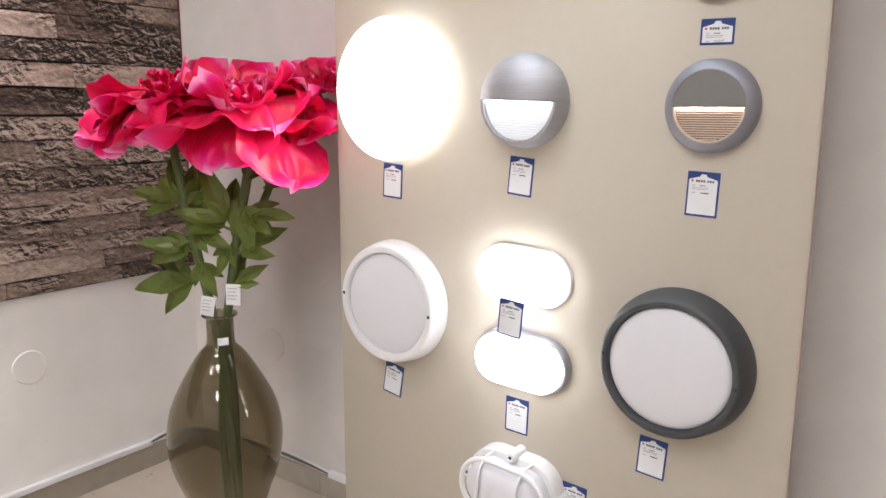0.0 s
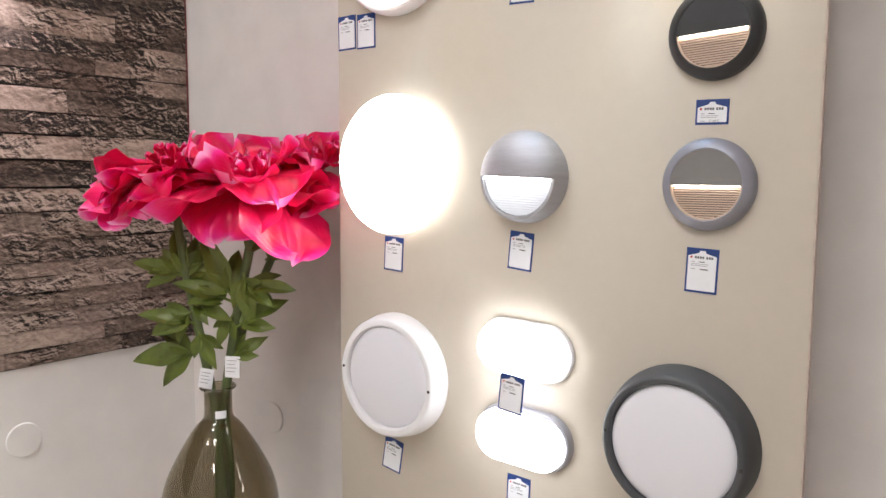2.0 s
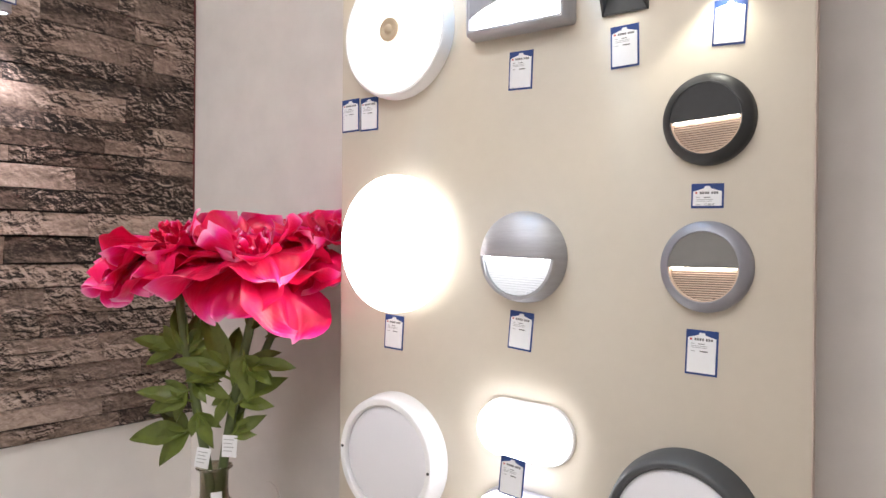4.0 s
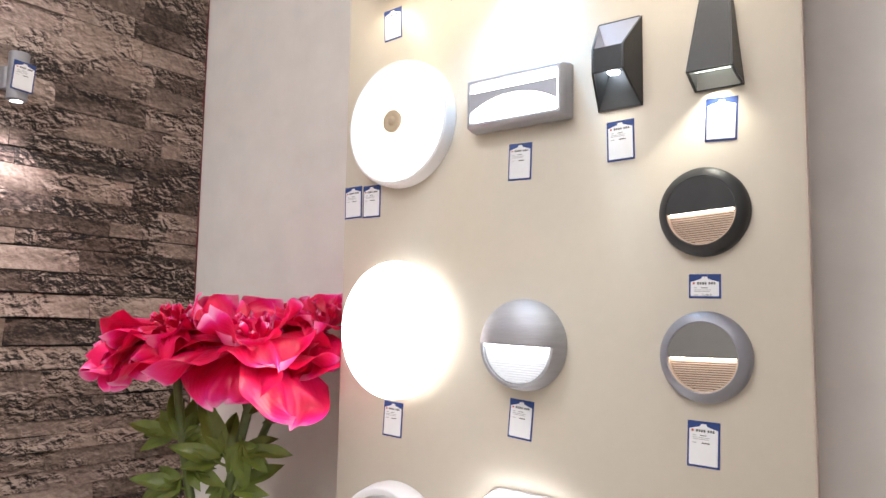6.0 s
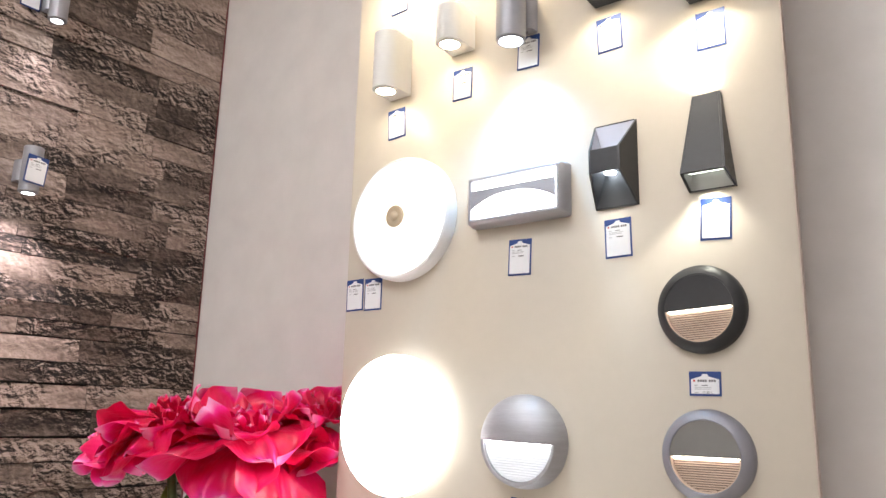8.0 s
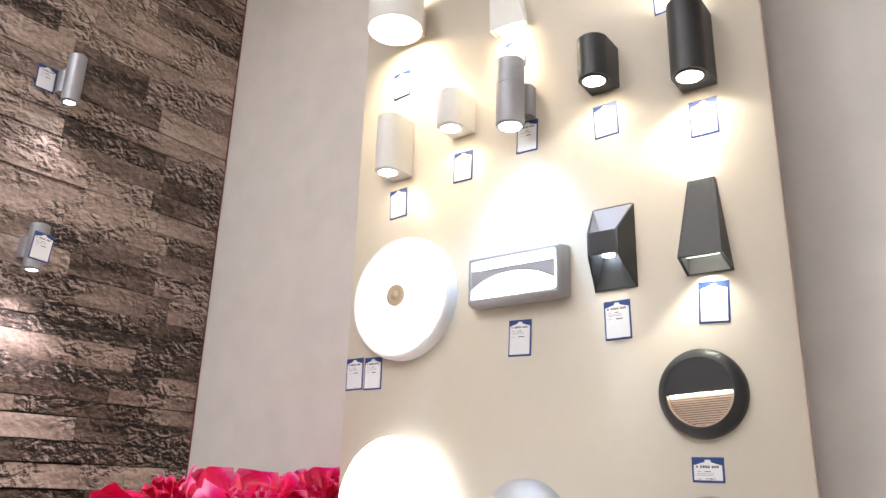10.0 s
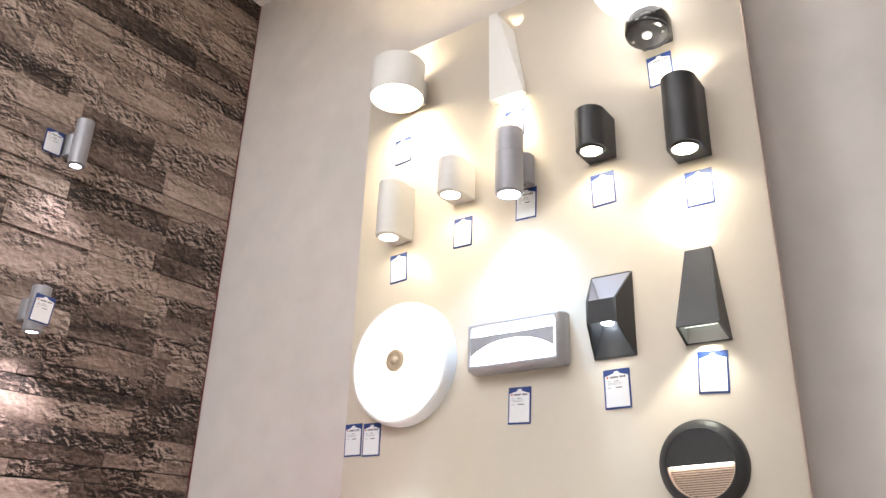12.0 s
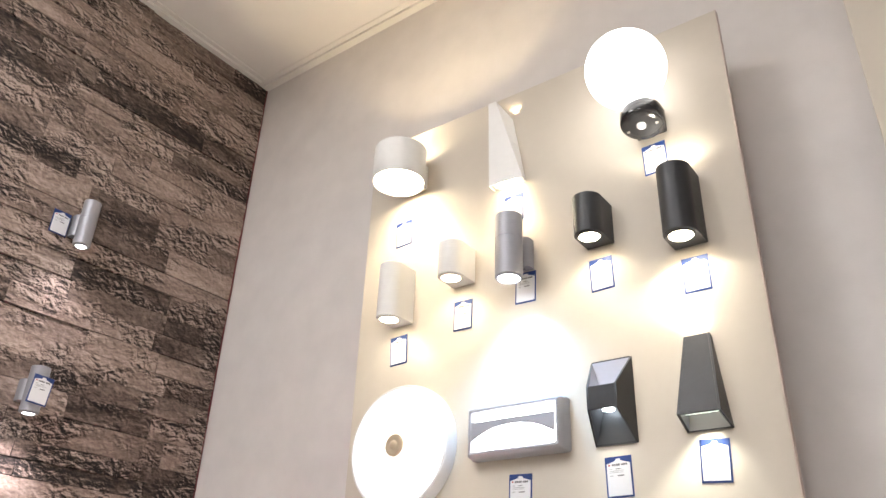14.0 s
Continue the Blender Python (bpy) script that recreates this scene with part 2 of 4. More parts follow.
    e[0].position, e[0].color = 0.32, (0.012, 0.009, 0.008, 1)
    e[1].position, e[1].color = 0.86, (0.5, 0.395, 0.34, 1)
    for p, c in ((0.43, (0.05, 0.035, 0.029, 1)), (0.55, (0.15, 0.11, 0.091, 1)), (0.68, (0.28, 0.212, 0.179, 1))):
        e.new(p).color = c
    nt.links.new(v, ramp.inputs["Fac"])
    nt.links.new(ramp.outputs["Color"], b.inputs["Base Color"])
    bp = nt.nodes.new("ShaderNodeBump")
    bp.inputs["Strength"].default_value, bp.inputs["Distance"].default_value = 0.7, 0.016
    relief = math_node("MULTIPLY", math_node("ADD", math_node("ADD", math_node("MULTIPLY", crag.outputs["Fac"], 0.7), math_node("MULTIPLY", fine.outputs["Fac"], 0.2)), cracks), mask)
    nt.links.new(relief, bp.inputs["Height"])
    nt.links.new(bp.outputs["Normal"], b.inputs["Normal"])
    return m


def glass_material():
    m = bpy.data.materials.new("smoky_brown_glass")
    m.use_nodes = True
    nt = m.node_tree
    b = nt.nodes["Principled BSDF"]
    b.inputs["Base Color"].default_value = (0.47, 0.425, 0.32, 1)
    b.inputs["Transmission Weight"].default_value = 1.0
    b.inputs["Roughness"].default_value = 0.0
    b.inputs["IOR"].default_value = 1.45
    return m


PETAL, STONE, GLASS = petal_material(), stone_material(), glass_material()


# ---- mesh helpers ----
def finish(bm, name, mat_, sharp=40):
    bmesh.ops.remove_doubles(bm, verts=bm.verts, dist=1e-5)
    bmesh.ops.recalc_face_normals(bm, faces=bm.faces)
    for f in bm.faces:
        f.smooth = True
    for e in bm.edges:
        if len(e.link_faces) == 2 and e.calc_face_angle(0) > radians(sharp):
            e.smooth = False
    me = bpy.data.meshes.new(name)
    bm.to_mesh(me)
    bm.free()
    me.materials.append(mat_)
    return me


def part(name, bm, mat_, parent, label="", sharp=40):
    ob = new(name, finish(bm, name, mat_, sharp))
    ob.parent = parent
    if label:
        tagged(ob, label)
    return ob


def thing(name, m, label, category, group="", kind=""):
    ob = new(name)
    ob.empty_display_size = 0.05
    ob.matrix_basis = m
    return tagged(ob, label, category, group, kind)


def solid(name, bm, mat_, label, category="", kind="", group=""):
    return tagged(new(name, finish(bm, name, mat_)), label, category, group, kind)


def loft(loops, caps=(True, True), closed=True, bm=None):
    """Skin through loops of 3D points with equal counts."""
    bm = bm or bmesh.new()
    rows = [[bm.verts.new(p) for p in lp] for lp in loops]
    n = len(rows[0])
    for a, b in zip(rows, rows[1:]):
        for i in range(n if closed else n - 1):
            j = (i + 1) % n
            bm.faces.new((a[i], a[j], b[j], b[i]))
    if caps[0]:
        bm.faces.new(rows[0])
    if caps[1]:
        bm.faces.new(rows[-1][::-1])
    return bm


def circle(r, n=48, cx=0.0, cz=0.0):
    return [(cx + r * math.cos(2 * PI * i / n), cz + r * math.sin(2 * PI * i / n)) for i in range(n)]


def rrect(w, h, r, n=8, cx=0.0, cz=0.0):
    r = min(r, w / 2 - 1e-4, h / 2 - 1e-4)
    pts = []
    for k, (sx, sz) in enumerate(((1, 1), (-1, 1), (-1, -1), (1, -1))):
        for i in range(n + 1):
            a = PI / 2 * (k + i / n)
            pts.append((cx + sx * (w / 2 - r) + r * math.cos(a), cz + sz * (h / 2 - r) + r * math.sin(a)))
    return pts


def out(loop, d):
    """An x-z outline at d metres in front of the panel."""
    return [(x, -d, z) for x, z in loop]


def flat(loop, z):
    return [(x, y, z) for x, y in loop]


def front_disc(profile, shape, caps=(True, True)):
    """Profile rows (inset, d) on an outline function shape(inset)."""
    return loft([out(shape(i), d) for i, d in profile], caps)


def box(a, b, bm=None, bevel=0.0):
    bm = bm or bmesh.new()
    x0, y0, z0 = a
    x1, y1, z1 = b
    if bevel:
        w, h = abs(x1 - x0), abs(z1 - z0)
        cx, cz = (x0 + x1) / 2, (z0 + z1) / 2
        k = bevel
        rows = [(k, y0), (0, y0 + k), (0, y1 - k), (k, y1)]
        return loft([[(x, y, z) for x, z in rrect(w - 2 * i, h - 2 * i, max(k, 0.0005), 2, cx, cz)] for i, y in rows], bm=bm)
    v = [bm.verts.new(p) for p in ((x0, y0, z0), (x1, y0, z0), (x1, y1, z0), (x0, y1, z0), (x0, y0, z1), (x1, y0, z1), (x1, y1, z1), (x0, y1, z1))]
    for f in ((3, 2, 1, 0), (4, 5, 6, 7), (0, 1, 5, 4), (1, 2, 6, 5), (2, 3, 7, 6), (3, 0, 4, 7)):
        bm.faces.new([v[i] for i in f])
    return bm


def prism(poly, y0, y1):
    """An x-z polygon given thickness between y0 and y1."""
    return loft([[(x, y0, z) for x, z in poly], [(x, y1, z) for x, z in poly]])


def tube(points, radii, n=10):
    """A round tube along a smooth line through points."""
    pts = [Vector(p) for p in points]
    fine, rad = [], []
    for i in range(len(pts) - 1):
        p0, p1, p2, p3 = pts[max(i - 1, 0)], pts[i], pts[i + 1], pts[min(i + 2, len(pts) - 1)]
        for k in range(6):
            t = k / 6
            fine.append(0.5 * (2 * p1 + (p2 - p0) * t + (2 * p0 - 5 * p1 + 4 * p2 - p3) * t * t + (3 * p1 - p0 - 3 * p2 + p3) * t ** 3))
            rad.append(radii[i] + (radii[i + 1] - radii[i]) * t)
    fine.append(pts[-1])
    rad.append(radii[-1])
    loops = []
    side = Vector((1, 0.3, 0.1))
    for i, p in enumerate(fine):
        d = (fine[min(i + 1, len(fine) - 1)] - fine[max(i - 1, 0)]).normalized()
        u = (side - d * side.dot(d)).normalized()
        v = d.cross(u)
        loops.append([tuple(p + (u * math.cos(2 * PI * k / n) + v * math.sin(2 * PI * k / n)) * rad[i]) for k in range(n)])
    return loft(loops)


def spot(name, place, aim, watts, angle, color, blend=0.5, radius=0.012):
    data = bpy.data.lights.new(name, "SPOT")
    data.energy, data.spot_size, data.spot_blend, data.color, data.shadow_soft_size = watts, radians(angle), blend, color, radius
    ob = new(name, data)
    ob.matrix_basis = look(place, aim)
    return ob


WARM, COOL, PALE = (1.0, 0.77, 0.46), (0.36, 0.66, 1.0), (1.0, 0.93, 0.8)

# ---- setting ----
solid("floor", box((XB - 0.2, YS - 0.2, -0.1), (XE + 0.2, YB + 0.2, 0)), FLOOR, "polished beige tiled shop floor", "floor", "structure")
solid("ceiling", box((XB - 0.2, YS - 0.2, ZC), (XE + 0.2, YB + 0.2, ZC + 0.1)), CEIL, "white painted shop ceiling with edge trim", "ceiling", "structure")
solid("wall_north", box((XB, YB, 0), (XE, YB + 0.15, ZC)), WALL, "pale grey painted wall behind display board", "wall", "structure")
solid("wall_west", box((XB - 0.15, YS, 0), (XB, YB + 0.15, ZC)), WALL_LIT, "pale grey painted wall under stone print", "wall", "structure")
solid("wall_east", box((XE, YS, 0), (XE + 0.15, YB + 0.15, ZC)), WALL, "pale grey painted shop wall", "wall", "structure")
solid("wall_south", box((XB - 0.15, YS - 0.15, 0), (XE + 0.15, YS, ZC)), WALL, "pale grey painted shop wall", "wall", "structure")

trim = tagged(new("trim"), "white ceiling edge trim strips", "trim", kind="structure")
for a, b in (((XB + 0.0, YB - 0.03, ZC - 0.012), (XE, YB, ZC)), ((XB, YB - 0.055, ZC - 0.005), (XE, YB - 0.035, ZC)),
             ((XB, YS, ZC - 0.012), (XB + 0.03, YB - 0.056, ZC)), ((XB + 0.035, YS, ZC - 0.005), (XB + 0.055, YB - 0.056, ZC))):
    part("trim_strip", box(a, b), CEIL, trim)

base = tagged(new("baseboard"), "grey-beige stone tile baseboard", "baseboard", kind="structure")
x = XB
while x < XE - 0.01:
    part("tile", box((x + 0.001, YB - 0.011, 0), (min(x + 0.6, XE) - 0.001, YB, 0.073), bevel=0.002), SKIRT, base)
    x += 0.6
y = YB - 0.012
while y > YS + 0.01:
    part("tile", box((XB, max(y - 0.6, YS) + 0.001, 0), (XB + 0.011, y - 0.001, 0.073)), SKIRT, base)
    y -= 0.6

duct = thing("cable_duct", pose(0, 0, 0), "white plastic cable duct running on the baseboard", "cable duct")
part("duct_run", box((XB, -1.5, 0.074), (XB + 0.013, 1.325, 0.092)), WHITE_PLASTIC, duct)
part("duct_cover", box((XB + 0.0135, -1.5, 0.0755), (XB + 0.0155, 1.32, 0.0905)), WHITE_PLASTIC, duct)
duct2 = thing("cable_duct", pose(0, 0, 0), "white plastic cable duct behind the display board", "cable duct")
part("duct_run", box((-1.56, YB - 0.014, 0.074), (-0.5, YB, 0.094)), WHITE_PLASTIC, duct2)
part("duct_cover", box((-1.555, YB - 0.017, 0.0755), (-0.5, YB - 0.0145, 0.0925)), WHITE_PLASTIC, duct2)
for k, (dz, r) in enumerate(((0.0, 0.004), (0.012, 0.0035))):
    solid("cable", tube(((XB + 0.008, 1.31, 0.083 + dz * 0.3), (XB + 0.03, 1.4, 0.1 + dz), (XB + 0.09, 1.49, 0.088 + dz), (-1.95, YB - 0.012, 0.088 + dz), (-1.75, YB - 0.014 + dz * 0.2, 0.094 + dz), (-1.54, YB - 0.01, 0.084 + dz * 0.3)),
                         [r] * 6, 8), (CABLE, WHITE_PLASTIC)[k], ("grey electric cable along the wall corner", "white electric cable along the wall corner")[k], "cable")

# the side-wall cover takes the lightened paint too, its brighter light in the colour
for m, lab, paint in ((pose(XB, 0.968, 0.445, 0, 0, 90), "white round junction cover on the side wall", WALL_LIT), (pose(-1.798, YB, 0.446), "white round junction cover behind the vase", WALL)):
    cap = thing("junction_cover", m, lab, "junction cover", "junction covers")
    part("disc", front_disc(((0, 0), (0, 0.003), (0.002, 0.005), (0.02, 0.006), (0.045, 0.0065)), lambda i: circle(0.049 - i, 40)), paint, cap)

# ---- display board ----
board = thing("display_board", pose(0, 0, 0), "tall beige laminated display board carrying wall lamps", "display board")
part("board", box((XL, YP, 0.0), (XR, YP + 0.018, ZT), bevel=0.0012), BOARD, board)
for x0, x1 in ((XL + 0.04, XL + 0.08), (-0.82, -0.78), (XR - 0.08, XR - 0.04)):
    part("batten", box((x0, YP + 0.0185, 0.0), (x1, YB - 0.0005, ZT - 0.08)), BOARD_EDGE, board)
part("edge_band", box((XR + 0.0003, YP + 0.0005, 0.0), (XR + 0.0023, YP + 0.0175, ZT)), BOARD_EDGE, board)
second = thing("display_board", pose(0, 0, 0), "cream display board standing further along the wall", "display board")
part("board", box((0.0, YP, 0.0), (1.15, YP + 0.018, ZT + 0.35), bevel=0.0012), BOARD, second)
part("batten", box((0.1, YP + 0.0185, 0.0), (0.14, YB - 0.0005, ZT)), BOARD_EDGE, second)
part("batten", box((0.9, YP + 0.0185, 0.0), (0.94, YB - 0.0005, ZT)), BOARD_EDGE, second)

# ---- shop ceiling lights behind the camera ----
for x, y in ((-1.35, -0.45), (0.0, -1.2), (-1.3, -2.2), (0.9, -2.4)):
    cl = thing("ceiling_light", pose(x, y, ZC), "square white recessed ceiling light panel", "ceiling light", "shop ceiling lights")
    for s in (-1, 1):
        part("frame", box((s * 0.3 - 0.012, -0.31, -0.014), (s * 0.3 + 0.012, 0.31, -0.0005)), WHITE_PAINT, cl)
        part("frame", box((-0.287, s * 0.3 - 0.012, -0.014), (0.287, s * 0.3 + 0.012, -0.0005)), WHITE_PAINT, cl)
    part("diffuser", box((-0.286, -0.286, -0.009), (0.286, 0.286, -0.001)), PANEL_LIGHT, cl)


# ---- lamps on the board ----
def lamp(name, x, z, label, group="", tilt=0.0):
    return thing(name, pose(x, YP, z, 0, tilt, 0), label, "wall lamp", group)


def screw_at(parent, x, z, d, r=0.0035):
    part("screw", front_disc(((0, 0), (0, 0.0015), (r * 0.4, 0.0025)), lambda i: [(x + a, z + b) for a, b in circle(r - i, 12)]), SCREW, parent).location = (0, -d, 0)


def round_bulkhead(x, z, r0, r1, d, rim, body_mat, glass_mat, label, dome=0.012, tilt=0.0, screws=True):
    lp = lamp("bulkhead_lamp", x, z, label, tilt=tilt)
    part("housing", front_disc(((0, 0.0005), (0, d * 0.2), ((r0 - r1) * 0.8, d * 0.9), (r0 - r1 + 0.002, d), (r0 - r1 + 0.005, d + 0.0012), (r0 - r1 + rim - 0.003, d + 0.0005), (r0 - r1 + rim, d - 0.004), (r0 - r1 + rim, d - 0.012)),
                               lambda i: circle(r0 - i, 72), (True, True)), body_mat, lp, "")
    rg = r1 - rim - 0.0008
    part("diffuser", front_disc([(rg * (1 - math.cos(a)), d - 0.0115 + (0.0115 + dome * 0.35) * math.sin(a)) for a in [PI / 2 * k / 10 for k in range(10)]] , lambda i: circle(rg - i, 72), (True, True)), glass_mat, lp)
    if screws:
        for s in (-1, 1):
            screw_at(lp, s * (r1 - rim * 0.5), -0.01 * s, d + 0.0008)
    return lp


round_bulkhead(-1.143, 0.728, 0.147, 0.139, 0.05, 0.019, WHITE_PLASTIC, OPAL, "unlit round white plastic bulkhead lamp with opal diffuser")
round_bulkhead(-0.464, 0.716, 0.141, 0.129, 0.06, 0.014, DARK_GREY, OPAL, "unlit round dark grey bulkhead lamp with opal diffuser")

# large flat round light
lp = lamp("flat_round_lamp", -1.1295, 1.2205, "lit large flat round white lamp")
part("back_plate", front_disc(((0, 0.0003), (0, 0.0215)), lambda i: circle(0.112 - i, 64)), WHITE_PLASTIC, lp)
# unseen glowing ring, added to throw a halo on the board around the lamp
part("halo_ring", loft([out(circle(r, 72), d) for r, d in ((0.1125, 0.004), (0.146, 0.004), (0.146, 0.018), (0.1125, 0.018), (0.1125, 0.004))], (False, False)), LIT_HALO, lp, "hidden ring added for the glow around the lamp")
part("rim", front_disc(((0.003, 0.0222), (0, 0.0235), (0, 0.043), (0.001, 0.045)), lambda i: circle(0.158 - i, 80)), LIT_RIM, lp, "translucent white rim")
part("diffuser", front_disc(((0, 0.0452), (0.0, 0.046), (0.004, 0.049), (0.05, 0.0525)), lambda i: circle(0.156 - i, 80)), LIT_WARM, lp)

# round lamp with a sensor in the middle
lp = lamp("sensor_lamp", -1.142, 1.7105, "lit round white lamp with a beige motion sensor")
part("housing", front_disc(((0, 0.0005), (0.0, 0.016), (0.002, 0.026), (0.005, 0.032), (0.009, 0.0335), (0.0125, 0.031)), lambda i: circle(0.1545 - i, 80)), WHITE_PLASTIC, lp)
part("diffuser", front_disc(((0, 0.0315), (0.0, 0.034), (0.006, 0.039), (0.05, 0.042)), lambda i: circle(0.1415 - i, 72)), LIT_PALE, lp)
sen = part("sensor", front_disc(((0, 0.0422), (0, 0.046), (0.003, 0.0475), (0.008, 0.0478), (0.011, 0.0465), (0.014, 0.0465)), lambda i: circle(0.0275 - i, 36)), SENSOR, lp, "beige round motion sensor")
part("sensor_lens", front_disc(((0, 0.0467), (0.002, 0.051), (0.006, 0.054)), lambda i: circle(0.0115 - i, 24)), SENSOR, sen)


def oval_lamp(x, z, w, h, d, body_mat, label):
    """An oval base of depth d carrying a deep wrapped opal diffuser of w x h."""
    lp = lamp("oval_lamp", x, z, label, "oval bulkhead lamps", tilt=2)
    part("housing", front_disc(((0, 0.0005), (0, d * 0.6), (0.002, d * 0.9), (0.005, d)), lambda i: rrect(w + 0.014 - 2 * i, h + 0.014 - 2 * i, h / 2 + 0.007 - i, 14)), body_mat, lp)
    part("diffuser", front_disc(((0, d + 0.0002), (0.0, d + 0.014), (0.004, d + 0.021), (0.014, d + 0.026), (0.035, d + 0.029)), lambda i: rrect(w - 2 * i, h - 2 * i, h / 2 - i, 14)), LIT_COOL, lp)


oval_lamp(-0.795, 0.837, 0.21, 0.109, 0.012, WHITE_PLASTIC, "lit oval white bulkhead lamp")
oval_lamp(-0.7905, 0.653, 0.207, 0.108, 0.024, GREY_ALU, "lit oval grey-rimmed bulkhead lamp")

# oval caged lamp
lp = lamp("caged_lamp", -0.798, 0.372, "unlit white oval bulkhead lamp with wire cage", tilt=3)
part("housing", front_disc(((0, 0.0005), (0, 0.03), (0.004, 0.036), (0.012, 0.038)), lambda i: rrect(0.222 - 2 * i, 0.146 - 2 * i, 0.07 - i, 14)), WHITE_PLASTIC, lp)
part("glass_bowl", front_disc(((0, 0.0382), (0.001, 0.06), (0.006, 0.078), (0.016, 0.088), (0.035, 0.093)), lambda i: rrect(0.19 - 2 * i, 0.112 - 2 * i, 0.054 - i, 14)), OPAL, lp)
ring = [(a, -0.078, b) for a, b in rrect(0.204, 0.126, 0.062, 8)]
part("cage_ring", tube(ring + [ring[0]], [0.0062] * (len(ring) + 1), 8), WHITE_PLASTIC, lp)
for bx in (-0.048, 0.048):
    part("cage_bar", tube(((bx, -0.032, 0.066), (bx, -0.07, 0.0665), (bx, -0.097, 0.045), (bx, -0.102, 0), (bx, -0.097, -0.045), (bx, -0.07, -0.0665), (bx, -0.032, -0.066)), [0.003] * 7, 8), WHITE_PLASTIC, lp)
for a, b in ((0.0, 0.072), (0.109, 0.0), (-0.109, 0), (0, -0.072)):
    lug = part("lug", front_disc(((0, 0.001), (0, 0.046), (0.003, 0.05)), lambda i: [(a + p, b + q) for p, q in circle(0.013 - i, 16)]), WHITE_PLASTIC, lp)
    part("screw", front_disc(((0, 0.0502), (0.001, 0.052)), lambda i: [(a + p, b + q) for p, q in circle(0.004 - i, 10)]), SCREW, lug)


# eyelid lamp
def arc_loop(r, a0, a1, n):
    return [(r * math.cos(a0 + (a1 - a0) * i / n), r * math.sin(a0 + (a1 - a0) * i / n)) for i in range(n + 1)]


def ribs(parent, width_at, z_top, z_bot, count, d0, d1, mat_):
    h = (z_top - z_bot) / count
    for k in range(count):
        z = z_top - h * (k + 0.5)
        w = width_at(z)
        if w > 0.004:
            part("rib", box((-w, -d1, z - h * 0.3), (w, -d0, z + h * 0.3), bevel=min(0.0009, h * 0.2)), mat_, parent)


lp = lamp("eyelid_lamp", -0.799, 1.195, "lit brushed silver round eyelid wall lamp", tilt=2)
R0, D0 = 0.094, 0.058
part("base_ring", front_disc(((0, 0.0005), (0.0005, 0.012), (0.003, 0.03), (0.007, 0.044), (0.009, 0.045), (0.0125, 0.044), (0.0125, 0.03)), lambda i: circle(R0 - i * 1.2, 72), (True, True)), BRUSHED, lp)
rows = []
for k in range(13):
    a = PI / 2 * k / 12
    r = (R0 + 0.0006) * math.cos(a) ** 0.75 if k < 12 else 0.0
    d = 0.008 + (D0 + 0.012) * math.sin(a) ** 0.9
    rows.append([(x, -d, max(z, 0.0)) for x, z in arc_loop(max(r, 0.0006), 0, PI, 40)])
hood = loft(rows, (False, False), closed=False)
part("hood", hood, BRUSHED, lp, "domed brushed silver hood")
under = [(r[-1][0] * 0.99, r[-1][1]) for r in rows] + [(r[0][0] * 0.99, r[0][1]) for r in rows[-2::-1]]
part("hood_underside", loft([flat(under, 0.0006), flat(under, 0.0016)]), WHITE_PAINT, lp)
lens = part("lens", prism([(x, z) for x, z in arc_loop(0.0775, PI, 2 * PI, 36)], -0.036, -0.031), RIB_COOL, lp, "white ribbed half-round lens")
ribs(lens, lambda z: math.sqrt(max(0.0765 ** 2 - z * z, 0)), -0.006, -0.075, 14, 0.0362, 0.041, RIB_COOL)
part("led_strip", box((-0.07, -0.05, -0.0045), (0.07, -0.039, -0.0008)), LED_COOL, lp)


def step_lamp(x, z, body_mat, face_mat, label, tilt):
    lp = lamp("step_lamp", x, z, label, "round half-lens step lamps", tilt)
    part("ring", front_disc(((0, 0.0005), (0.0005, 0.012), (0.0035, 0.018), (0.0165, 0.0275), (0.0185, 0.028), (0.0195, 0.027), (0.0195, 0.012)), lambda i: circle(0.081 - i, 72), (True, True)), body_mat, lp)
    part("face", prism(arc_loop(0.0612, -0.02, PI + 0.02, 40), -0.0268, -0.0125), face_mat, lp)
    lens = part("lens", prism(arc_loop(0.06, PI + 0.04, 2 * PI - 0.04, 36), -0.0165, -0.0125), LENS_BACK, lp, "ribbed half-round lens lit from above")
    ribs(lens, lambda q: math.sqrt(max(0.0585 ** 2 - q * q, 0)), -0.006, -0.0585, 13, 0.0167, 0.021, RIB_WARM)
    part("lens_rim", loft([[(a, -d, b) for a, b in arc_loop(r, PI, 2 * PI, 36)] for r, d in ((0.0612, 0.0126), (0.0612, 0.0258), (0.0592, 0.0258), (0.0592, 0.0126))], (False, False), closed=False), RIB_WARM, lp)
    part("led_strip", box((-0.056, -0.0245, -0.0042), (0.056, -0.017, -0.0016)), LED_WARM, lp)
    return lp


step_lamp(-0.431, 1.184, STEP_GREY, STEP_FACE, "lit grey round step lamp with ribbed half lens", 0)
step_lamp(-0.429, 1.443, BLACK, BLACK, "lit black round step lamp with ribbed half lens", -3)

# rectangular lamp with a bowed visor
lp = lamp("brick_lamp", -0.813, 1.715, "lit rectangular silver-grey bulkhead lamp with visor")
part("housing", front_disc(((0, 0.0005), (0, 0.02), (0.004, 0.03)), lambda i: rrect(0.244 - 2 * i, 0.117 - 2 * i, 0.006, 3)), SILVER, lp)
part("diffuser", front_disc(((0, 0.0302), (0, 0.036), (0.004, 0.042), (0.02, 0.045)), lambda i: rrect(0.21 - 2 * i, 0.083 - 2 * i, 0.008, 3)), LIT_COOL, lp)
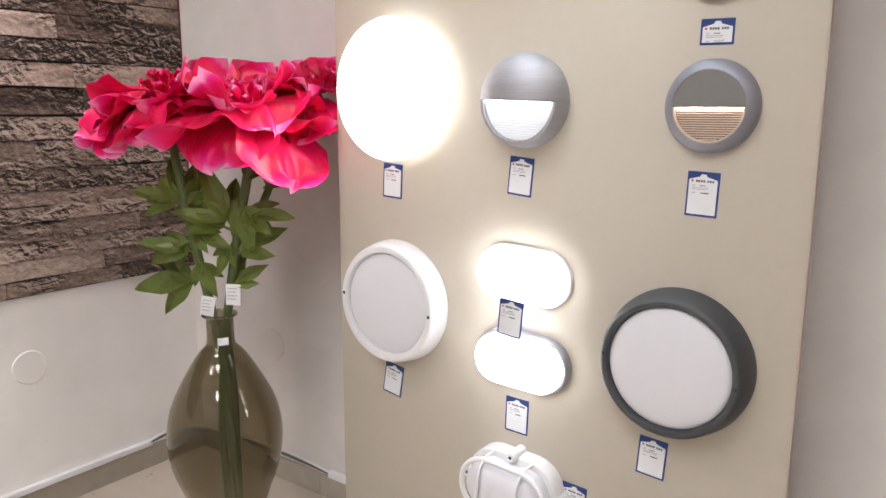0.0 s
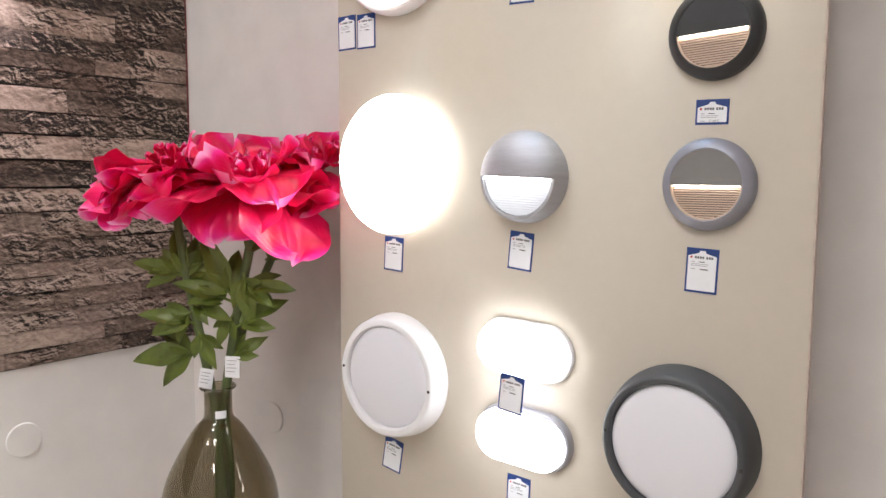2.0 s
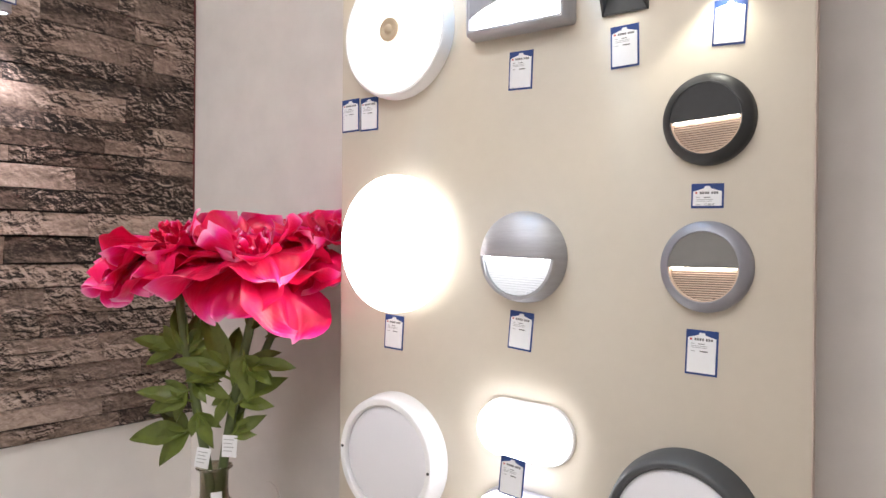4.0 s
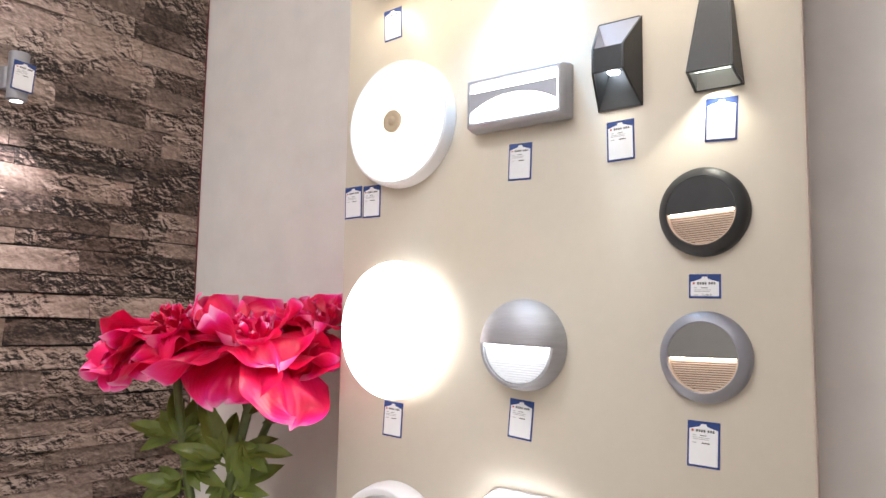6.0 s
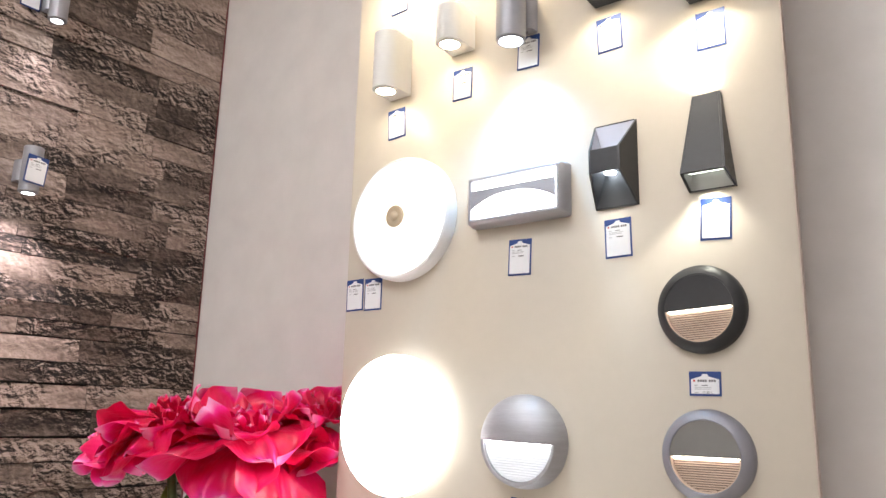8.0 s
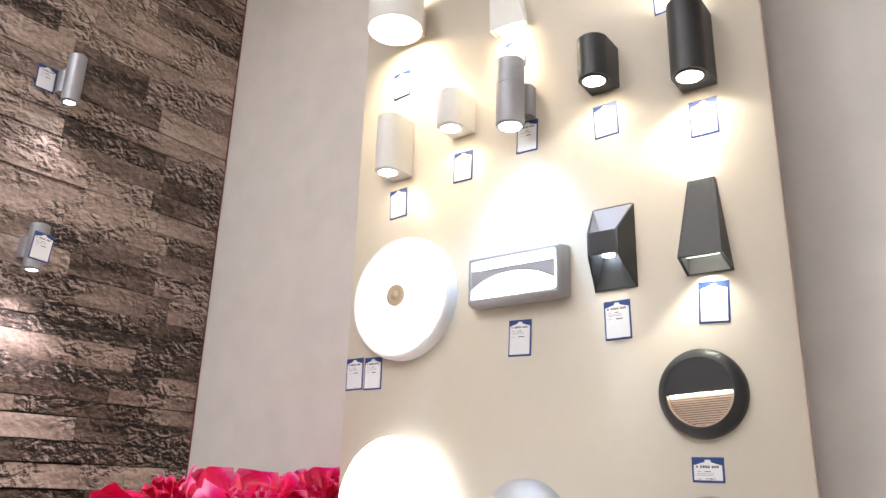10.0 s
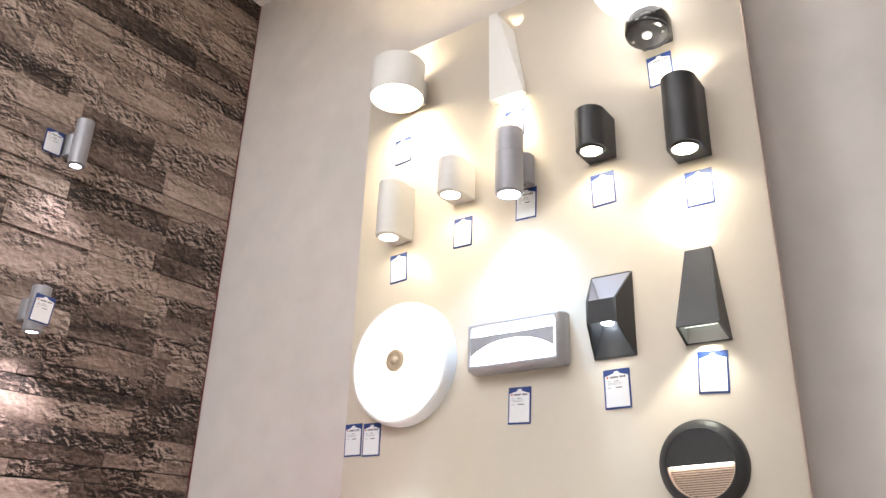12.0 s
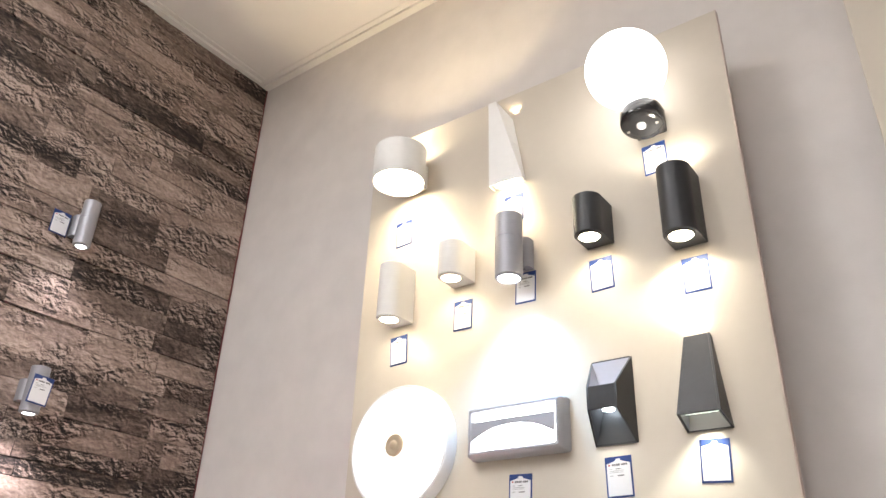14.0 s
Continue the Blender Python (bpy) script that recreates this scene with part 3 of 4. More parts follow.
fr = loft([out(rrect(0.244 - 2 * i, 0.117 - 2 * i, 0.005, 3), d) for i, d in ((0.002, 0.0302), (0.004, 0.046), (0.009, 0.052), (0.013, 0.052), (0.016, 0.047), (0.016, 0.031))], (False, False))
part("frame", fr, SILVER, lp)
arc = [(-0.1055 + 0.211 * i / 24, 0.008 - 0.03 * (abs(i / 12 - 1)) ** 2.2) for i in range(25)]
part("visor", loft([[(x, -0.049, z) for x, z in arc] + [(x, -0.049, 0.021 ) for x, z in arc[::-1]], [(x, -0.054, z) for x, z in arc] + [(x, -0.054, 0.021) for x, z in arc[::-1]]]), SILVER, lp, "bowed grey visor across the diffuser")

lp.scale = (1, 0.8, 1)

# black lamp with two funnels, narrower at its front
lp = lamp("funnel_lamp", -0.589, 1.748, "black angular up-and-down wall lamp")
WK, WF, DF = 0.0468, 0.033, 0.06
ZTOP, ZBOT, ZFT, ZFB = 0.092, -0.088, 0.021, -0.027
for s in (-1, 1):
    part("side_panel", loft([[(s * (w - o), -d, z) for d, z, w in ((0.0005, ZBOT, WK), (0.0005, ZTOP, WK), (DF, ZFT, WF), (DF, ZFB, WF))] for o in (0, 0.004)]), BLACK, lp)
part("front_panel", box((-WF + 0.0042, -DF, ZFB), (WF - 0.0042, -DF + 0.004, ZFT)), BLACK, lp)
part("back_plate", box((-WK + 0.0042, -0.004, ZBOT), (WK - 0.0042, -0.0005, ZTOP)), BLACK, lp)
for s, zt, zo, zi in ((1, ZFT, ZTOP, 0.002), (-1, ZFB, ZBOT, -0.0165)):
    rim = [(-WF + 0.0045, -DF + 0.0045, zt), (WF - 0.0045, -DF + 0.0045, zt), (WK - 0.0045, -0.0045, zo - s * 0.003), (-WK + 0.0045, -0.0045, zo - s * 0.003)]
    deep = [(-0.016, -0.046, zi), (0.016, -0.046, zi), (0.016, -0.016, zi), (-0.016, -0.016, zi)]
    # upper funnel gets a lighter coat, standing in for the light inside it
    part("funnel", loft([rim, deep], (False, True)), STEP_GREY if s > 0 else DARK_GREY, lp, "tapered funnel inside the opening")
    part("bulb", loft([[(x, y - 0.031, zi + s * 0.005) for x, y in circle(0.0125, 20)], [(x, y - 0.031, zi + s * 0.008) for x, y in circle(0.0115, 20)]]), BULB_COOL, lp)
spot("spot_light", (-0.589, YP - 0.031, 1.722), (-0.589, YP - 0.012, 0.7), 0.8, 84, (1.0, 0.97, 0.85), 0.9)

# black wedge lamp, tapering to a thin top edge
lp = lamp("wedge_lamp", -0.3985, 1.75, "black tapered wedge up-and-down wall lamp")
WB, WM, WT, DB, DT = 0.0445, 0.0412, 0.0265, 0.06, 0.012
for s in (-1, 1):
    part("side_panel", loft([[(s * (w - o), -d, z) for d, z, w in ((0.0005, -0.0835, WB), (0.0005, 0.1, WT), (DT, 0.105, WT), (DB, -0.062, WM))] for o in (0, 0.004)]), BLACK, lp)
    part("side_screw", loft([[(s * (0.0357 + q), -0.012 + a, 0.022 + b) for a, b in circle(0.0028, 10)] for q in (0.0, 0.0012)]), STEEL, lp)
w0, w1 = WM - 0.0045, WT - 0.0045
part("front_panel", loft([[(-w0, -DB, -0.062), (w0, -DB, -0.062), (w1, -DT, 0.105), (-w1, -DT, 0.105)], [(-w0, -DB + 0.005, -0.062), (w0, -DB + 0.005, -0.062), (w1, -DT + 0.004, 0.104), (-w1, -DT + 0.004, 0.104)]]), BLACK, lp)
wk = WB - 0.0045
part("back_plate", loft([[(-wk, -0.0005, -0.0835), (wk, -0.0005, -0.0835), (w1, -0.0005, 0.1), (-w1, -0.0005, 0.1)], [(-wk, -0.004, -0.0835), (wk, -0.004, -0.0835), (w1, -0.004, 0.1), (-w1, -0.004, 0.1)]]), BLACK, lp)
part("reflector", loft([[(-w0 + 0.001, -DB + 0.0055, -0.0635), (w0 - 0.001, -DB + 0.0055, -0.0635), (wk - 0.001, -0.0045, -0.0815), (-wk + 0.001, -0.0045, -0.0815)], [(-0.034, -DB + 0.012, -0.054), (0.034, -DB + 0.012, -0.054), (0.034, -0.012, -0.05), (-0.034, -0.012, -0.05)]], (False, True)), REFLECT, lp)
part("bulb", box((-0.032, -DB + 0.014, -0.0585), (0.032, -DB + 0.026, -0.0555)), glowing("wedge_led", (0.92, 1, 0.9), 3.0), lp)
part("bulb", box((-0.02, -DT + 0.0045, 0.096), (0.02, -0.0045, 0.0985)), BULB_WARM, lp)
spot("spot_light", (-0.3985, YP - 0.024, 1.668), (-0.3985, YP - 0.012, 0.7), 1.5, 104, (1.0, 0.98, 0.84), 0.12, 0.02)
spot("spot_light", (-0.3985, YP - 0.02, 1.862), (-0.3985, YP - 0.012, 2.8), 1.0, 150, PALE, 0.4)


# ---- spot fittings: a bullnosed body with a lamp in its lower end ----
def bullnose(w, depth, n=14):
    r = w / 2
    pts = [(r, 0.0), (r, -(depth - r))]
    pts += [(r * math.cos(a), -(depth - r) - r * math.sin(a)) for a in [PI * k / n for k in range(1, n)]]
    pts += [(-r, -(depth - r)), (-r, 0.0)]
    return pts


def ring_end(parent, y, z, r, mat_, bulb, down=True):
    s = 1 if down else -1
    part("lamp_ring", loft([[(a, y + b, z - s * q) for a, b in circle(rr, 32)] for rr, q in ((r, 0.0003), (r, 0.002), (r * 0.96, 0.003), (r * 0.86, 0.003), (r * 0.83, 0.001))], (True, False)), mat_, parent)
    part("bulb", loft([[(a, y + b, z - s * q) for a, b in circle(rr, 28)] for rr, q in ((r * 0.82, 0.0008), (r * 0.82, 0.0016), (r * 0.6, 0.0026))]), bulb, parent)


def spot_fitting(x, z0, z1, w, depth, mat_, bulb, label, watts, color, up=0.0, angle=148, blend=0.4):
    lp = lamp("spot_wall_lamp", x, z0, label, "bullnosed spot wall lamps")
    k = 0.0012
    bl = lambda i: [(a, b) for a, b in bullnose(w - 2 * i, depth - i)]
    part("body", loft([flat(bl(k), 0), flat(bl(0), k), flat(bl(0), z1 - z0 - k), flat(bl(k), z1 - z0)]), mat_, lp)
    yc = -(depth - w / 2)
    ring_end(lp, yc, 0.0, w * 0.42, mat_, bulb)
    spot("spot_light", (x, YP + yc, z0 - 0.006), (x, YP + yc + 0.012, z0 - 1), watts, angle, color, blend)
    if up:
        ring_end(lp, yc, z1 - z0, w * 0.42, mat_, bulb, False)
        spot("spot_light", (x, YP + yc, z1 + 0.006), (x, YP + yc + 0.012, z1 + 1), up, angle, color, blend)
    return lp


spot_fitting(-1.176, 2.04, 2.195, 0.068, 0.092, WHITE_PAINT, BULB_WARM, "lit tall white bullnosed spot wall lamp", 0.45, PALE)
spot_fitting(-0.978, 2.11, 2.205, 0.068, 0.092, WHITE_PAINT, BULB_WARM, "lit short white bullnosed spot wall lamp", 0.65, WARM)
spot_fitting(-0.594, 2.115, 2.215, 0.068, 0.092, BLACK, BULB_WARM, "lit short black bullnosed spot wall lamp", 0.9, PALE)
spot_fitting(-0.389, 2.057, 2.222, 0.072, 0.095, BLACK, BULB_WARM, "lit tall black bullnosed spot wall lamp", 2.4, PALE, up=3.2)


def tube_lamp(m, r, length, stand, bulb, label, mat_):
    """A round tube held off the wall by a bracket; local -y points into the room."""
    lp = thing("tube_lamp", m, label, "wall lamp", "silver tube wall lamps")
    k = 0.0015
    prof = [(r - k, 0), (r, k), (r, length * 0.6), (r - 0.0008, length * 0.6 + 0.0005), (r - 0.0008, length * 0.6 + 0.0015), (r, length * 0.6 + 0.002), (r, length - k), (r - k, length)]
    part("body", loft([[(a, b - stand, q) for a, b in circle(rr, 40)] for rr, q in prof]), mat_, lp)
    ring_end(lp, -stand, 0.0, r * (0.93 if r > 0.03 else 0.72), mat_, bulb)
    part("bracket", loft([flat([(a, b) for a, b in bullnose(r * 1.15, 0.034)], q) for q in (length * 0.32, length * 0.8)]), mat_, lp)
    part("arm", loft([[(a, -0.034 + 0.0005, length * 0.56 + b) for a, b in circle(r * 0.3, 16)], [(a, -(stand - r * 0.9), length * 0.56 + b) for a, b in circle(r * 0.3, 16)]]), mat_, lp)
    part("screw", loft([flat(circle(0.004, 10, 0.0, -0.018), length * 0.32 - 0.006), flat(circle(0.004, 10, 0.0, -0.018), length * 0.32 - 0.0003)]), STEEL, lp)
    return lp


tube_lamp(pose(-0.79, YP, 2.05), 0.033, 0.165, 0.085, BULB_COOL, "lit silver-grey tube wall lamp on a bracket", GREY_ALU)
spot("spot_light", (-0.79, YP - 0.085, 2.043), (-0.79, YP - 0.05, 1.0), 10.0, 112, COOL, 1.0)
for z, w in ((2.34, 3.5), (1.815, 11.0)):
    yb = 0.895 if z > 2 else 0.885
    tube_lamp(pose(XB + 0.0145, yb, z, 0, 0, 90), 0.026, 0.155 if z > 2 else 0.13, 0.08, BULB_COOL, "lit silver-grey tube lamp on the stone print wall", GREY_ALU)
    spot("spot_light", (XB + 0.094, yb, z - 0.007), (XB + 0.06, yb, z - 1), w, 110, (1.0, 0.9, 0.96), 1.0)

# large white cylinder, lit up and down
lp = lamp("cylinder_lamp", -1.152, 2.438, "lit wide white cylinder up-and-down wall lamp")
RC, DC, HC = 0.0745, 0.086, 0.108
part("body", loft([[(a, b - DC, q) for a, b in circle(RC - o, 56)] for o, q in ((0.004, 0.006), (0.003, 0.0), (0.0005, 0.0), (0, 0.001), (0, HC - 0.001), (0.0005, HC), (0.003, HC), (0.004, HC - 0.006))]), WHITE_PAINT, lp)
for q0, q1 in ((0.0055, 0.0035), (HC - 0.0055, HC - 0.0035)):
    part("bulb", loft([[(a, b - DC, q) for a, b in circle(RC - 0.006, 40)] for q in (q0, q1)]), BULB_WARM, lp)
part("mount", box((-0.035, -0.02, 0.015), (0.035, 0.0005, 0.09)), WHITE_PAINT, lp)
spot("spot_light", (-1.152, YP - 0.07, 2.432), (-1.152, YP - 0.045, 1.4), 3.0, 108, WARM, 0.15, 0.02)
spot("spot_light", (-1.152, YP - 0.07, 2.552), (-1.152, YP - 0.045, 3.6), 13.0, 88, WARM, 0.15, 0.02)

# white triangular lamp
lp = lamp("triangular_lamp", -0.82, 2.34, "lit white folded triangular up-and-down wall lamp")
low = [(-0.062, -0.0005, 0.02), (-0.044, -0.06, 0.0), (0.05, -0.05, 0.003), (0.0315, -0.0005, 0.022)]
top = [(-0.076, -0.0005, 0.31), (-0.061, -0.04, 0.288), (-0.036, -0.04, 0.286), (-0.006, -0.0005, 0.237)]
body = loft([low, [tuple(Vector(a).lerp(Vector(b), 0.5)) for a, b in zip(low, top)], top], (False, True))
part("body", body, WHITE_PAINT, lp, sharp=15)


def in_base(f, dz):
    """The base outline drawn in towards its middle by f and moved by dz."""
    c = sum((Vector(p) for p in low), Vector()) / 4
    return [tuple(c + (Vector(p) - c) * f + Vector((0, 0, dz))) for p in low]


part("bottom_plate", loft([in_base(0.95, 0.004), in_base(0.95, 0.007)]), WHITE_PAINT, lp)
part("bulb", loft([in_base(0.62, 0.0035), in_base(0.6, 0.0)]), BULB_WARM, lp)
spot("spot_light", (-0.825, YP - 0.03, 2.338), (-0.825, YP - 0.014, 1.4), 1.0, 98, WARM, 0.12)
spot("spot_light", (-0.806, YP - 0.026, 2.556), (-0.9, YP + 0.1, 3.2), 7.0, 46, WARM, 0.25, 0.004)

# globe lamp
lp = lamp("globe_lamp", -0.443, 2.392, "lit white globe lamp on a black sensor base")
tip = lambda x, y, q: (x, -0.058 + y * 0.985 + q * 0.17, -0.006 + q * 0.985 - y * 0.17)
part("base", loft([[tip(a, b, q) for a, b in circle(rr, 48)] for rr, q in ((0.03, -0.034), (0.042, -0.0335), (0.045, -0.031), (0.0455, -0.028), (0.049, -0.0265), (0.0505, -0.022), (0.0505, 0.0), (0.046, 0.014), (0.03, 0.018))]), GLOSS_BLACK, lp, "glossy black round base")
part("wall_mount", box((-0.036, -0.035, -0.03), (0.036, -0.0005, 0.035), bevel=0.004), GLOSS_BLACK, lp)
part("sensor", loft([[tip(a, b - 0.006, -0.0342 - q) for a, b in circle(rr, 20)] for rr, q in ((0.011, 0.0), (0.011, 0.003), (0.008, 0.006), (0.003, 0.0075))]), OPAL, lp, "small pale motion sensor eye")
for s in (-1, 1):
    part("screw", loft([[tip(s * 0.034 + a, b, -0.0342 - q) for a, b in circle(0.004, 10)] for q in (0, 0.002)]), STEEL, lp)
gl = []
for k in range(1, 20):
    a = -PI / 2 + PI * k / 20
    gl.append([(p - 0.01, q - 0.108, 0.102 + 0.094 * math.sin(a)) for p, q in circle(0.094 * math.cos(a), 44)])
part("globe", loft(gl), glowing("lit_globe", (1.0, 0.97, 0.95), 4.2), lp, "lit opal globe")

# ---- price tags ----
def tag_proto(h, label):
    """A blue card with a white house-shaped sheet; origin at the card's top centre."""
    w = 0.057
    tg = thing("price_tag", pose(0, 0, 0), label, "price tag", "price tags")
    part("card", box((-w / 2, -0.0012, -h), (w / 2, -0.0002, 0)), BLUE, tg)
    iw = w / 2 - 0.0035
    house = [(-iw, -h + 0.004), (iw, -h + 0.004), (iw, -0.014), (0.006, -0.0085), (0.0045, -0.0045), (-0.0045, -0.0045), (-0.006, -0.0085), (-iw, -0.014)]
    sheet = part("sheet", loft([[(x, -0.0022, z) for x, z in house], [(x, -0.0013, z) for x, z in house]]), PAPER, tg, "white printed sheet")
    bars = [(-0.021, -0.0175, -0.0165, 0.0036, RED_INK), (-0.019, -0.013, -0.0245, 0.0012, PALE_INK), (-0.006, 0.005, -0.0245, 0.0013, INK),
            (-0.019, 0.011, -0.0283, 0.0009, PALE_INK), (-0.019, 0.009, -0.0312, 0.0009, PALE_INK), (-0.019, -0.012, -0.0375, 0.0012, PALE_INK)]
    # the maker's mark as seven upright strokes with a gap
    bars += [(-0.013 + k * 0.0044 + (0.0025 if k > 3 else 0), -0.0098 + k * 0.0044 + (0.0025 if k > 3 else 0), -0.0165, 0.0042, INK) for k in range(7)]
    for x0, x1, z, t, mm in bars:
        part("print_bar", box((x0, -0.0025, z - t / 2), (x1, -0.0023, z + t / 2)), mm, sheet)
    return tg, sheet


def lettering(text, size, parent, place):
    cu = bpy.data.curves.new("price", "FONT")
    cu.body, cu.size, cu.align_x = text, size, "LEFT"
    cu.materials.append(INK)
    ob = new("price", cu)
    ob.parent = parent
    ob.matrix_basis = pose(*place, 90, 0, 0)
    return ob


tall, tall_sheet = tag_proto(0.08, "blue-bordered white price tag under a lamp")
part("print_bar", box((-0.003, -0.0025, -0.0386), (0.011, -0.0023, -0.0366)), INK, tall_sheet)
short, short_sheet = tag_proto(0.0435, "short blue-bordered white price tag under black lamp")
lettering("15.80 €", 0.0058, short_sheet, (-0.005, -0.0026, -0.0392))
short.matrix_basis = pose(-0.431, YP, 1.331, 0, 1, 0)
TAGS = [(-1.154, 0.565, 9), (-0.807, 0.56, 2), (-0.5, 0.551, 4), (-1.1545, 1.053, 3), (-0.808, 1.082, 5), (-0.4375, 1.071, 2),
        (-1.303, 1.575, -1), (-1.2405, 1.573, 0), (-0.8155, 1.622, 2), (-0.5895, 1.637, -1), (-0.394, 1.65, 3), (-1.1865, 2.012, -3), (-0.978, 2.068, 1),
        (-0.7935, 2.1, 2), (-0.5975, 2.085, -2), (-0.3855, 2.031, 0), (-1.1945, 2.366, -3), (-0.8255, 2.332, 0), (-0.4455, 2.343, -2)]
tall.matrix_basis = pose(-0.664, YP, 0.402, 0, 3, 0)
for x, z, a in TAGS:
    copy_thing(tall, pose(x, YP, z, 0, a, 0))
copy_thing(tall, pose(-0.799, YP - 0.045, 0.791, 0, 5, 0))
copy_thing(tall, pose(XB + 0.0195, 0.846, 2.462, 0, 0, 90))
copy_thing(tall, pose(XB + 0.1225, 0.889, 1.915, 0, 4, 90))

# ---- vase ----
CX, CY = -1.62, 1.2
RT, FW = Vector((0.804, 0.595, 0)), Vector((-0.595, 0.804, 0))


def by_vase(right, z, depth=0.0):
    return Vector((CX, CY, z)) + RT * right + FW * depth


vase = thing("vase", pose(CX, CY, 0), "tall smoky brown glass floor vase", "vase")
prof = [(0.06, 0.004), (0.072, 0.012), (0.083, 0.05), (0.099, 0.11), (0.119, 0.17), (0.139, 0.225), (0.15, 0.285), (0.1495, 0.345), (0.136, 0.405), (0.108, 0.465), (0.075, 0.522), (0.056, 0.549), (0.043, 0.563), (0.037, 0.573), (0.0355, 0.59), (0.0355, 0.62), (0.036, 0.636), (0.0385, 0.643), (0.042, 0.646)]
dense = []
for k in range(len(prof) - 1):
    p0, p1, p2, p3 = [Vector(prof[min(max(q, 0), len(prof) - 1)]) for q in (k - 1, k, k + 1, k + 2)]
    for q in range(8):
        t = q / 8
        dense.append(tuple(0.5 * (2 * p1 + (p2 - p0) * t + (2 * p0 - 5 * p1 + 4 * p2 - p3) * t * t + (3 * p1 - p0 - 3 * p2 + p3) * t ** 3)))
prof = dense + [prof[-1]]
outer = [[(a, b, z) for a, b in circle(r, 200)] for r, z in prof]
inner = [[(a, b, z + (0.006 if k == 0 else 0.0)) for a, b in circle(r - 0.0035, 200)] for k, (r, z) in enumerate(prof)]
part("glass_body", loft([outer[0]] + outer[1:] + inner[::-1], (True, True)), GLASS, vase, "smoky brown transparent glass", sharp=70)
part("lip", loft([[(a, b, z) for a, b in circle(r, 64)] for r, z in ((0.041, 0.6462), (0.045, 0.6462), (0.0465, 0.649), (0.045, 0.652), (0.041, 0.652), (0.0395, 0.649), (0.041, 0.6462))], (False, False)), GLASS, vase)
stick = []
for k in range(9):
    a = -PI / 2 + radians(36.5) + 0.08 + 0.75 * (k / 8)
    stick.append((math.cos(a), math.sin(a)))
part("sticker", loft([[(c * 0.0378, s * 0.0378, 0.574 + dz) for c, s in stick] for dz in (0.0, 0.02)], (False, False), closed=False), PAPER, vase, "small white price sticker")
for o in vase.children:
    if o.name.startswith(("glass_body", "lip")):
        o.visible_shadow = False


# ---- silk flowers ----
def petal_mesh(length, width, e0, e1, ruffle, cup, seed, nu=36, nv=16):
    """A petal growing along +x from the origin, rising at e0 degrees and bending to e1, with a frilled rim."""
    rnd = random.Random(seed)
    ph = [rnd.uniform(0, 6.3) for _ in range(4)]
    k1, k2 = rnd.uniform(3.2, 5.2), rnd.uniform(8, 12)
    bm = bmesh.new()
    rim = bm.verts.layers.float.new("rim")
    across = bm.verts.layers.float.new("across")
    rows = []
    px = pz = 0.0
    for j in range(nv + 1):
        v = math.sin(PI / 2 * j / nv)
        step = v - math.sin(PI / 2 * max(j - 1, 0) / nv)
        e = radians(e0 + (e1 - e0) * v ** 1.2)
        if j:
            px += math.cos(e) * length * step
            pz += math.sin(e) * length * step
        half = width / 2 * (0.16 + 0.84 * math.sin(PI / 2 * min(1, v * 1.45)) ** 1.1) * math.sqrt(max(0.004, 1 - (max(0, v - 0.42) / 0.58) ** 2.6))
        row = []
        for i in range(nu + 1):
            u = 2 * i / nu - 1
            # smooth in the middle, frilled all round the edge
            m = max(abs(u) * min(1, v * 1.7), v)
            th = math.atan2(u * (1.05 - 0.5 * v), v - 0.3)
            wob = ruffle * (0.7 * v * math.sin(k1 * 0.7 * u + ph[0] + 3 * v) + 1.15 * m ** 3.5 * (1 - 0.4 * v ** 8) * (math.sin(k1 * 1.4 * th + ph[1]) + 0.5 * math.sin(k2 * 1.3 * th + ph[2])))
            tip = length * v ** 3 * (0.045 * math.sin(k1 * th + ph[2]) + 0.02 * math.sin(k2 * 1.4 * th + ph[3]))
            c = cup * width * u * u * (0.4 + 0.6 * v)
            n = Vector((-math.sin(e), 0, math.cos(e)))
            p = Vector((px + math.cos(e) * tip, half * u, pz + math.sin(e) * tip)) + n * (wob + c)
            vt = bm.verts.new(p)
            vt[rim] = 0.5 * max(0.0, (max(v, abs(u) * (0.3 + 0.7 * v)) - 0.84) / 0.16) ** 1.5 + 0.07 * v
            vt[across] = u
            row.append(vt)
        rows.append(row)
    for a, b in zip(rows, rows[1:]):
        for i in range(nu):
            bm.faces.new((a[i], a[i + 1], b[i + 1], b[i]))
    return finish(bm, "petal", PETAL, 80)


